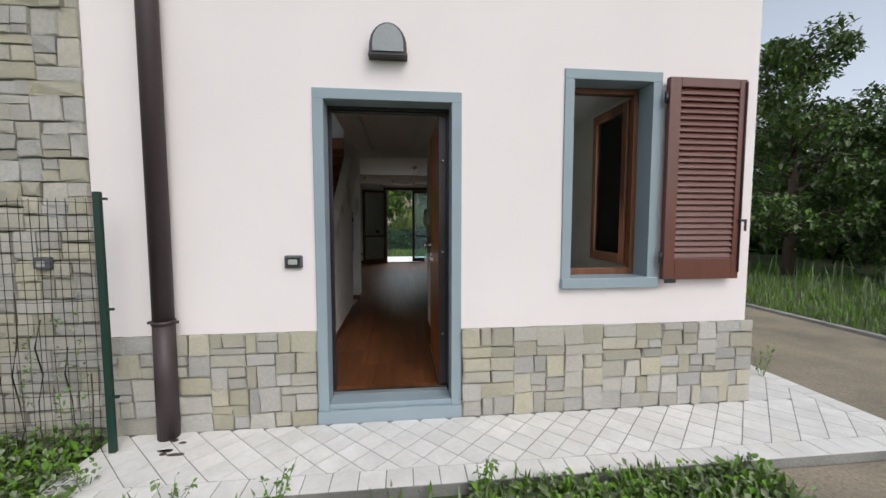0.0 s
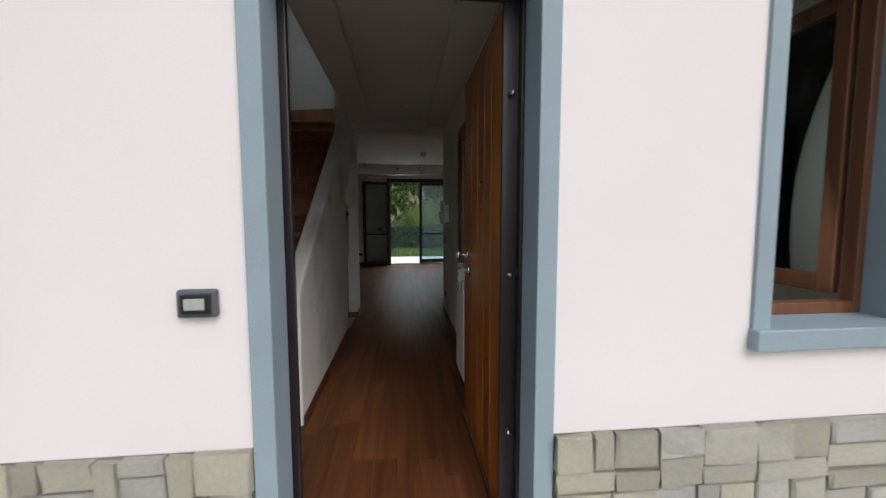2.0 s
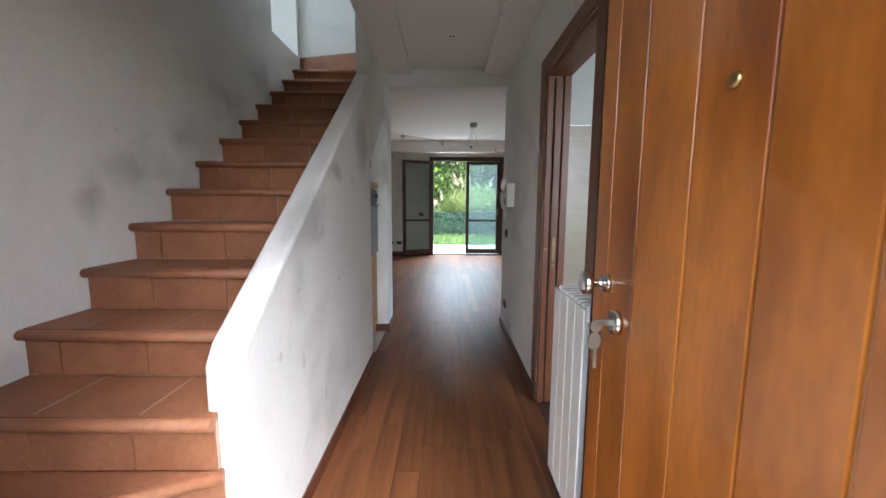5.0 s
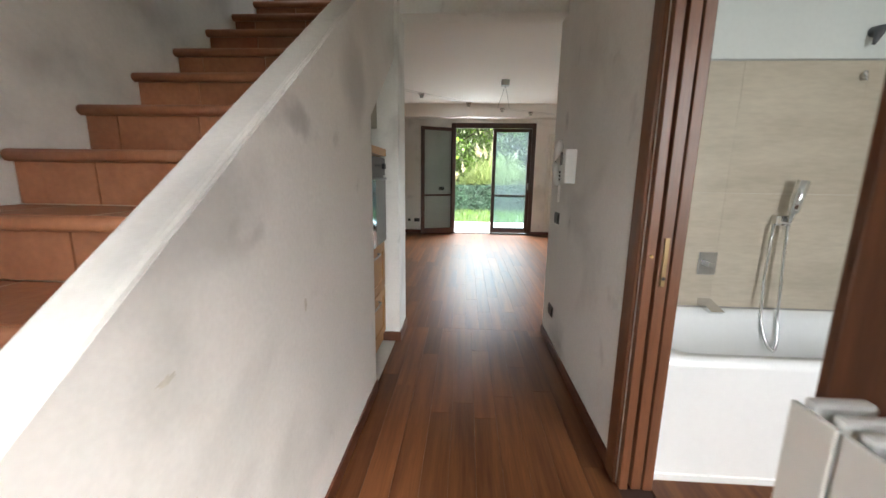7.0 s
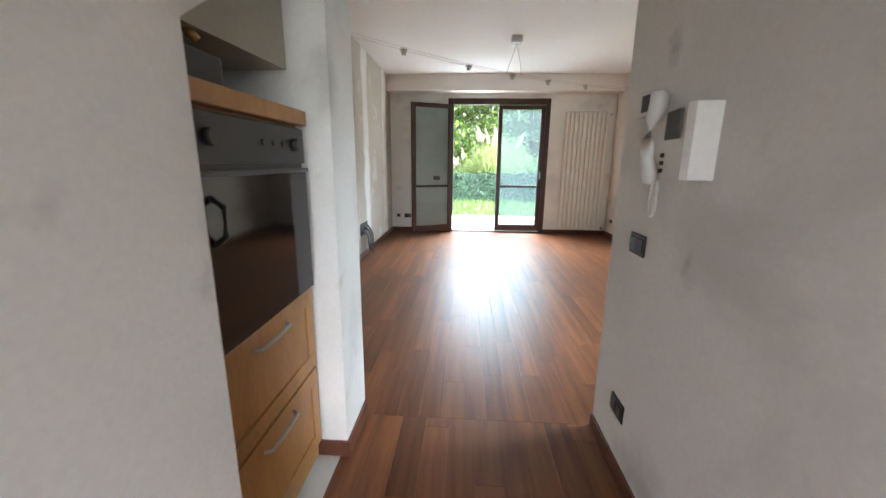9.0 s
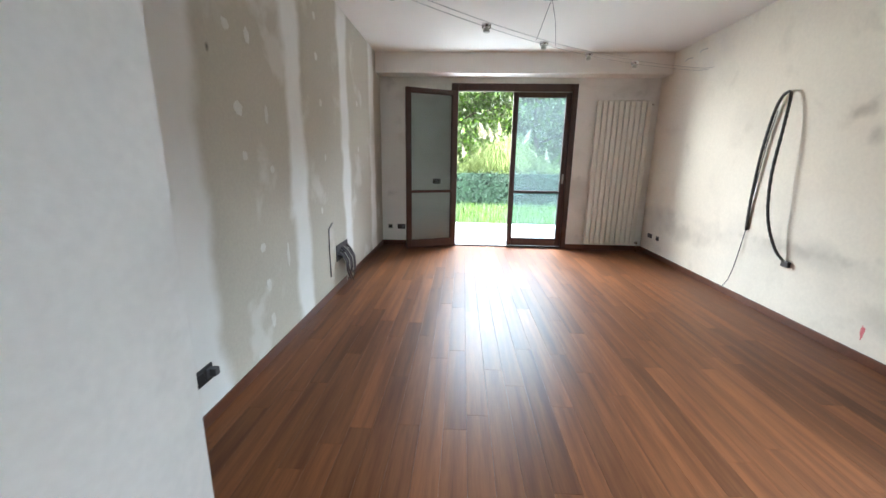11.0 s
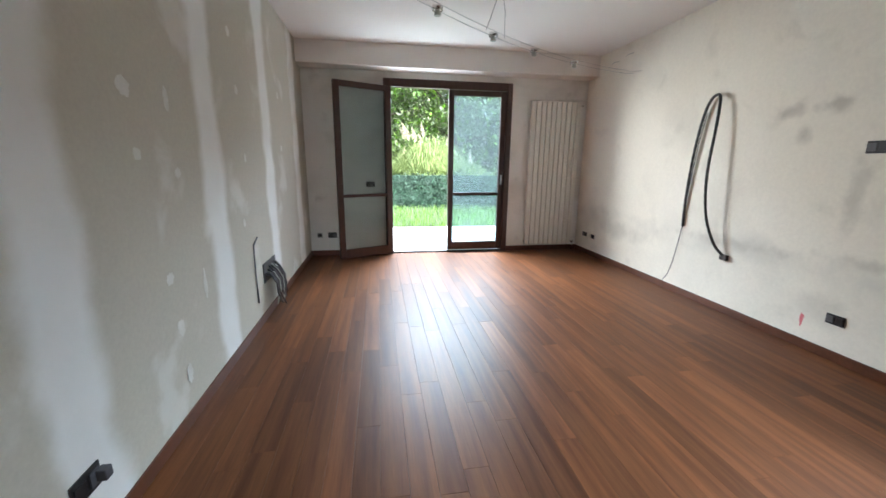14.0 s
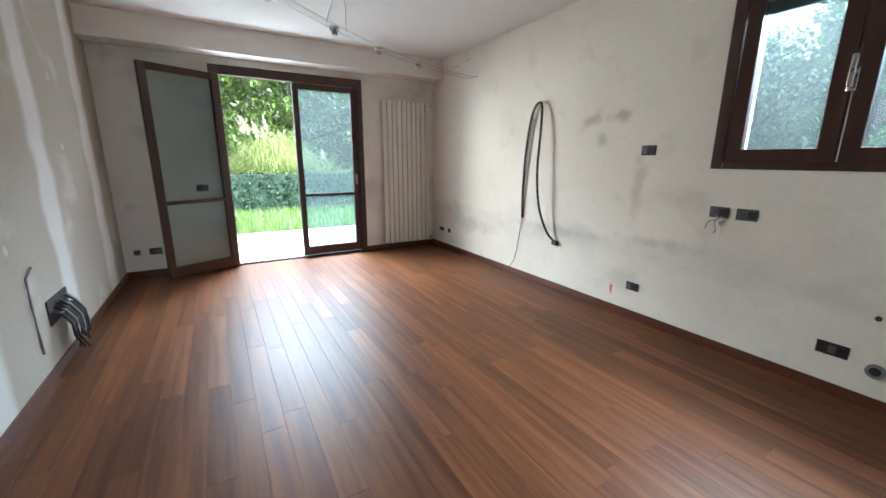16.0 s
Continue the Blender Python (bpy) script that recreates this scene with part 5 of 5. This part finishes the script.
far_woods(-16, 22, 36, 41, 15, 34000, "dense green wooded slope behind the garden")
far_woods(17, 21, -2, 34, 5.5, 26000, "dense green woods beyond the drive")


def blades(name, spots, hmin, hmax, width, material, label, category, lean=0.35, seg=2):
    vs, fs = [], []
    for x, y, z in spots:
        h = rng.uniform(hmin, hmax)
        a = rng.uniform(0, 6.28)
        dx, dy = math.cos(a), math.sin(a)
        l = h * lean * rng.random()
        w = width * rng.uniform(0.6, 1.3)
        px, py = -dy * w, dx * w
        i = len(vs)
        vs += [(x - px, y - py, z), (x + px, y + py, z), (x + dx * l * 0.35 + px * 0.8, y + dy * l * 0.35 + py * 0.8, z + h * 0.6), (x + dx * l * 0.35 - px * 0.8, y + dy * l * 0.35 - py * 0.8, z + h * 0.6), (x + dx * l, y + dy * l, z + h)]
        fs += [(i, i + 1, i + 2, i + 3), (i + 3, i + 2, i + 4)]
    return tagged(new(name, raw(name, vs, fs, material)), label, category, "", "stuff")


def scatter(n, x0, x1, y0, y1, z=-0.22):
    return [(rng.uniform(x0, x1), rng.uniform(y0, y1), z) for _ in range(n)]


blades("grass", scatter(26000, 6.4, 12, 1.0, 16), 0.06, 0.20, 0.010, GRASS, "long green grass beyond the drive", "grass")
blades("garden_grass", scatter(22000, -6, 7, 14.5, 18.6), 0.10, 0.30, 0.010, GRASS, "long green garden grass", "grass")
blades("tall_weeds", scatter(170, 7.8, 11.5, 4.0, 13), 0.35, 0.9, 0.014, LEAFLIGHT, "tall pale green weeds and reeds", "weeds", 0.5)
blades("front_weeds", [p for p in scatter(9000, -4.5, 2.3, 0.9, 2.0) if (p[1] < 1.86 + 0.08 * math.sin(p[0] * 9)) and (p[0] < -1.15 or p[0] > 0.55 or rng.random() < 0.12)], 0.05, 0.16, 0.012, GRASS, "low green weeds along the terrace", "weeds")
# small leafy plants at the terrace
vs, fs = [], []
for _ in range(9000):
    if rng.random() < 0.62:
        x, y = rng.uniform(-4.0, -1.5), rng.uniform(1.7, 2.63)
        if x > -1.74 + 0.3 * (y < 2.2):
            continue
        h = 0.14
    else:
        x, y = rng.uniform(0.55, 2.3), rng.uniform(1.2, 1.88)
        h = 0.10
    leaf_quad(vs, fs, Vector((x, y, -0.2 + h * rng.random())), rng.uniform(0.03, 0.065), rand_dir())
tagged(new("ground_plants", raw("ground_plants", vs, fs, GRASS)), "low leafy weeds at the edge of the terrace", "weeds", "", "stuff")
# single weeds growing through the joints
for x, y, h in ((3.55, 3.05, 0.32), (-0.95, 1.84, 0.16), (-0.45, 1.84, 0.2), (0.62, 1.86, 0.18)):
    wd = thing("weed", (x, y, GZ - 0.06), "thin stalky weed growing at the terrace edge", "weed", "terrace weeds")
    bm = bmesh.new()
    vs, fs = [], []
    for k in range(4):
        e = Vector((x + rng.uniform(-0.1, 0.1), y + rng.uniform(-0.06, 0.06), GZ + h * rng.uniform(0.7, 1.1)))
        b0 = Vector((x, y, GZ - 0.06))
        tube(bm, [b0, b0.lerp(e, 0.6), e], [0.003, 0.002, 0.001], 5)
        for j in range(14):
            leaf_quad(vs, fs, b0.lerp(e, rng.uniform(0.2, 1)), rng.uniform(0.02, 0.045), rand_dir())
    part("stem", bm, GRASS, wd)
    lv = new("leaves", raw("leaves", vs, fs, GRASS))
    lv.parent = wd
    lv.matrix_parent_inverse = Matrix.Translation(wd.location).inverted()

# garden hedge, reed bush and plumes
hd = thing("ivy_hedge", (0, 18.6, -0.22), "dark green clipped ivy hedge across the garden", "hedge")
vs, fs = [], []
for _ in range(9000):
    p = Vector((rng.uniform(-6, 8), 18.5 + rng.uniform(-0.12, 0.12), rng.uniform(-0.2, 0.98 + 0.05 * math.sin(_))))
    leaf_quad(vs, fs, p, rng.uniform(0.06, 0.13), (rng.uniform(-1, 1), -0.6, rng.uniform(-1, 0.6)))
lv = new("leaves", raw("leaves", vs, fs, IVY))
lv.parent = hd
lv.matrix_parent_inverse = Matrix.Translation(hd.location).inverted()
part("core", boxes((-6, 8, 18.52, 18.8, -0.25, 0.9)), IVY, hd)
def reed(at, h, n, label, spread=0.5, heads=4):
    t = thing("reed_clump", at, label, "bush")
    vs, fs = [], []
    for _ in range(n):
        a, rr = rng.uniform(0, 6.28), rng.random() ** 0.5 * spread
        b = Vector((at[0] + math.cos(a) * rr, at[1] + math.sin(a) * rr * 0.5, at[2]))
        out = rng.uniform(0.1, 0.6) * h * 0.45
        hh = h * rng.uniform(0.6, 1.0) * (1.0 - 0.4 * rr / spread)
        pts = [b, b + Vector((math.cos(a) * out * 0.35, math.sin(a) * out * 0.35, hh * 0.6)), b + Vector((math.cos(a) * out, math.sin(a) * out, hh * 0.95)), b + Vector((math.cos(a) * out * 1.4, math.sin(a) * out * 1.4, hh * 0.85))]
        w = 0.011
        sx, sy = -math.sin(a) * w, math.cos(a) * w
        i = len(vs)
        for k, p in enumerate(pts):
            f = (1, 0.9, 0.6, 0.1)[k]
            vs += [(p.x - sx * f, p.y - sy * f, p.z), (p.x + sx * f, p.y + sy * f, p.z)]
        for k in range(3):
            fs.append((i + 2 * k, i + 2 * k + 1, i + 2 * k + 3, i + 2 * k + 2))
    lv = new("leaves", raw("leaves", vs, fs, YELLOWGRASS))
    lv.parent = t
    lv.matrix_parent_inverse = Matrix.Translation(t.location).inverted()
    for _ in range(heads):
        vs, fs = [], []
        a = rng.uniform(0, 6.28)
        b = Vector((at[0] + math.cos(a) * spread * 0.9, at[1] + math.sin(a) * 0.3, at[2] + h * rng.uniform(0.78, 0.98)))
        tip = Vector((math.cos(a) * 0.22, 0, 0.42))
        for j in range(110):
            f = rng.random()
            leaf_quad(vs, fs, b + tip * f, 0.13 * (1.1 - f), rand_dir())
        pl = new("plume", raw("plume", vs, fs, PLUME))
        tagged(pl, "cream feathery plume")
        pl.parent = t
        pl.matrix_parent_inverse = Matrix.Translation(t.location).inverted()


reed((1.35, 20.0, -0.22), 2.75, 4200, "large yellow-green pampas clump with cream plumes behind the hedge", 0.95, 9)
for at, h in (((0.1, 20.3, -0.22), 1.75), ((2.9, 20.2, -0.22), 1.75), ((-0.9, 20.4, -0.22), 1.6), ((4.0, 20.0, -0.22), 1.6), ((5.2, 20.4, -0.22), 1.6), ((-2.4, 20.3, -0.22), 1.6)):
    reed(at, h, 1300, "low yellow-green reed clump behind the hedge", 0.55, 5 if at[0] == 0.1 else 2)

# wire fence at the corner
fn = thing("wire_fence", (-1.7, 2.45, GZ), "rusty wire mesh fence with a dark green post", "fence")
part("post", boxes((-1.625, -1.585, 2.40, 2.43, -0.2, 1.47), bevel=0.004), FENCEGREEN, fn)
for z in (0.2, 0.75, 1.42):
    part("clip", boxes((-1.60, -1.55, 2.405, 2.42, z, z + 0.015)), FENCEGREEN, fn)
bm = bmesh.new()
for i in range(34):
    x = -1.63 - 0.052 * i
    tube(bm, [(x, 2.43, -0.2), (x + 0.01 * math.sin(i * 2.0), 2.425 + 0.012 * math.sin(i), 0.5), (x + 0.006 * math.cos(i), 2.43, 1.43)], 0.0022, 4, False)
for j in range(22):
    z = -0.15 + 0.074 * j
    tube(bm, [(-1.6, 2.43, z), (-2.0, 2.43 + 0.01 * math.sin(j), z + 0.012 * math.sin(j * 1.3)), (-2.6, 2.43, z + 0.01 * math.cos(j)), (-3.4, 2.43, z)], 0.0022, 4, False)
part("mesh", bm, METALBROWN, fn, "thin rusty wire mesh")
for i in range(6):
    bm = bmesh.new()
    x = -1.7 - 0.13 * i + rng.uniform(-0.03, 0.03)
    pts = [(x + rng.uniform(-0.03, 0.03), 2.42, -0.15 + 0.17 * k) for k in range(4 + i % 4)]
    tube(bm, pts, 0.004, 5)
    part("stem", bm, BARK, fn, "dry creeper stem woven in the mesh")
vs, fs = [], []
for _ in range(160):
    x = rng.choice((-2.05, -1.85, -2.3, -1.75))
    leaf_quad(vs, fs, Vector((x + rng.uniform(-0.04, 0.04), 2.41, rng.uniform(-0.1, 0.75))), rng.uniform(0.02, 0.05), rand_dir())
lv = new("creeper_leaves", raw("creeper_leaves", vs, fs, LEAFLIGHT))
lv.parent = fn
lv.matrix_parent_inverse = Matrix.Translation(fn.location).inverted()
nb = thing("doorbell", (-2.07, FY - 0.01, 1.0), "dark bell box on the neighbour's stone wall", "doorbell")
part("case", boxes((-2.12, -2.02, FY - 0.06, FY - 0.02, 0.985, 1.065), bevel=0.01), GREYPLASTIC, nb)
part("button", boxes((-2.10, -2.05, FY - 0.066, FY - 0.058, 1.005, 1.04), bevel=0.003), PALEPLASTIC, nb)
for k in range(7):
    x, y = -1.33 + rng.uniform(-0.03, 0.15), 2.42 + rng.uniform(-0.08, 0.10)
    lf = bmesh.new()
    ellipse_disc(lf, (x, y, GZ), rng.uniform(0.02, 0.045), rng.uniform(0.008, 0.016), "z", 0.006, 9, 0.3, rng)
    solid("dead_leaf", lf, DEADLEAF, "dry dark leaf lying on the terrace tiles", "leaf", group="dead leaves")

# ---- pieces of walls and floors ----
rng = random.Random(21)
def stone_mesh(i):
    r = random.Random(100 + i)
    bm = bmesh.new()
    bmesh.ops.create_cube(bm, size=1.0)
    bmesh.ops.bevel(bm, geom=[e for e in bm.edges if all(v.co.y < 0 for v in e.verts)], offset=0.10, segments=1, affect='EDGES')
    for v in bm.verts:
        v.co += Vector((r.uniform(-0.045, 0.045), r.uniform(-0.24, 0.16) if v.co.y < 0 else 0, r.uniform(-0.045, 0.045)))
    for f in bm.faces:
        f.smooth = False
    return mesh_of("stone", bm, STONE)


STONES = [stone_mesh(i) for i in range(14)]
def split(x0, x1, z0, z1, out, wmin=0.10, hmin=0.075):
    w, h = x1 - x0, z1 - z0
    big = w * h
    if big < 0.014 or (big < 0.032 and rng.random() < 0.6) or (w < 1.9 * wmin and h < 1.9 * hmin):
        out.append((x0, x1, z0, z1))
        return
    if (w / h > rng.uniform(0.9, 1.8) and w > 1.7 * wmin) or h < 1.7 * hmin:
        c = x0 + w * rng.uniform(0.32, 0.68)
        split(x0, c, z0, z1, out)
        split(c, x1, z0, z1, out)
    else:
        c = z0 + h * rng.uniform(0.32, 0.68)
        split(x0, x1, z0, c, out)
        split(x0, x1, c, z1, out)


def stones(parent, x0, x1, z0, z1, y, depth, limit=300):
    out = []
    n = max(1, round((x1 - x0) / 0.9))
    m = max(1, round((z1 - z0) / 0.68))
    for i in range(n):
        for j in range(m):
            split(x0 + (x1 - x0) * i / n, x0 + (x1 - x0) * (i + 1) / n, z0 + (z1 - z0) * j / m, z0 + (z1 - z0) * (j + 1) / m, out)
    out.sort(key=lambda q: -q[1])
    for a, b, c, d in out[:limit]:
        ob = new("stone", rng.choice(STONES))
        ob.parent = parent
        g = 0.007
        dp = depth * rng.uniform(0.8, 1.25)
        ob.location = ((a + b) / 2, y - dp / 2, (c + d) / 2)
        ob.scale = (b - a - g, dp, d - c - g)


plinth1 = structure("plinth_bed_left", boxes((-1.80, -0.40, FY - 0.012, FY, -0.2, 0.52)), MORTAR, "dark mortar bed of the stone plinth")
plinth2 = structure("plinth_bed_right", boxes((0.635, 2.96, FY - 0.012, FY, -0.2, 0.505)), MORTAR, "dark mortar bed of the stone plinth")
plinth3 = structure("plinth_bed_side", boxes((2.93, 2.945, FY, 12.2, -0.2, 0.505)), MORTAR, "dark mortar bed of the stone plinth")
stones(plinth1, -1.80, -0.40, GZ, 0.525, FY - 0.010, 0.028)
stones(plinth2, 0.635, 2.975, GZ, 0.51, FY - 0.010, 0.028)
stones(neighbour, -3.4, -1.80, GZ, 3.3, FY + 0.022, 0.045)

# terrace tiles, laid diagonally with a straight border
terrace = bpy.data.objects["terrace_bed"]
def tile(poly):
    if area_of(poly) < 0.0012:
        return
    c = Vector((sum(p[0] for p in poly) / len(poly), sum(p[1] for p in poly) / len(poly)))
    q = []
    for p in poly:
        v = Vector(p) - c
        q.append(tuple(c + v * max(0.0, 1 - 0.0044 / max(v.length, 0.01))))
    ob = new("tile", mesh_of("tile", prism(bmesh.new(), q, "z", GZ - 0.014, GZ + rng.uniform(-0.001, 0.001)), TILE_OUT))
    ob.parent = terrace


T = 0.152
for rect, rng_x, rng_y in (((-1.72, 3.54, 2.06, FY - 0.035), (-1.9, 3.7), (1.9, 2.8)), ((2.98, 3.54, FY - 0.035, 4.6), (2.8, 3.7), (2.4, 4.8))):
    d = T * math.sqrt(2) / 2
    i0, i1 = int((rng_x[0]) / d) - 2, int(rng_x[1] / d) + 2
    for i in range(i0, i1):
        for j in range(int(rng_y[0] / d) - 2, int(rng_y[1] / d) + 2):
            if (i + j) % 2:
                continue
            cx, cy = i * d, j * d
            poly = clip_poly([(cx - d, cy), (cx, cy - d), (cx + d, cy), (cx, cy + d)], rect)
            if poly:
                tile(poly)
x = -1.72
while x < 3.54:
    tile([(x, 1.905), (min(x + T, 3.54), 1.905), (min(x + T, 3.54), 2.06), (x, 2.06)])
    x += T
y = 1.905
while y < 6.0:
    tile([(3.54, y), (3.695, y), (3.695, y + T), (3.54, y + T)])
    y += T

# parquet planks
fb = bpy.data.objects["floor_base"]
def planks(x0, x1, y0, y1, w):
    n = round((x1 - x0) / w)
    w = (x1 - x0) / n
    cache = {}
    for i in range(n):
        y = y0 - rng.uniform(0, 0.9)
        while y < y1 - 0.03:
            ln = rng.choice((0.8, 1.0, 1.2, 1.4, 1.1))
            a, b = max(y, y0), min(y + ln, y1)
            y += ln
            if b - a < 0.05:
                continue
            key = round(b - a, 3)
            if key not in cache:
                bm = boxes((-w / 2 + 0.0004, w / 2 - 0.0004, -key / 2 + 0.0004, key / 2 - 0.0004, -0.012, 0.0))
                bmesh.ops.bevel(bm, geom=[e for e in bm.edges if all(v.co.z > -0.001 for v in e.verts)], offset=0.0005, segments=1, affect='EDGES')
                cache[key] = mesh_of("plank", bm, PARQUET)
            ob = new("plank", cache[key])
            ob.parent = fb
            ob.location = (x0 + (i + 0.5) * w, (a + b) / 2, 0)
planks(LX, RX, RY, BY, 0.115)
planks(-0.53, CX, 2.9, RY, 0.115)
planks(LX, -0.53, 2.9, 3.72, 0.2)
planks(-0.33, 0.54, 2.82, 2.9, 0.12)
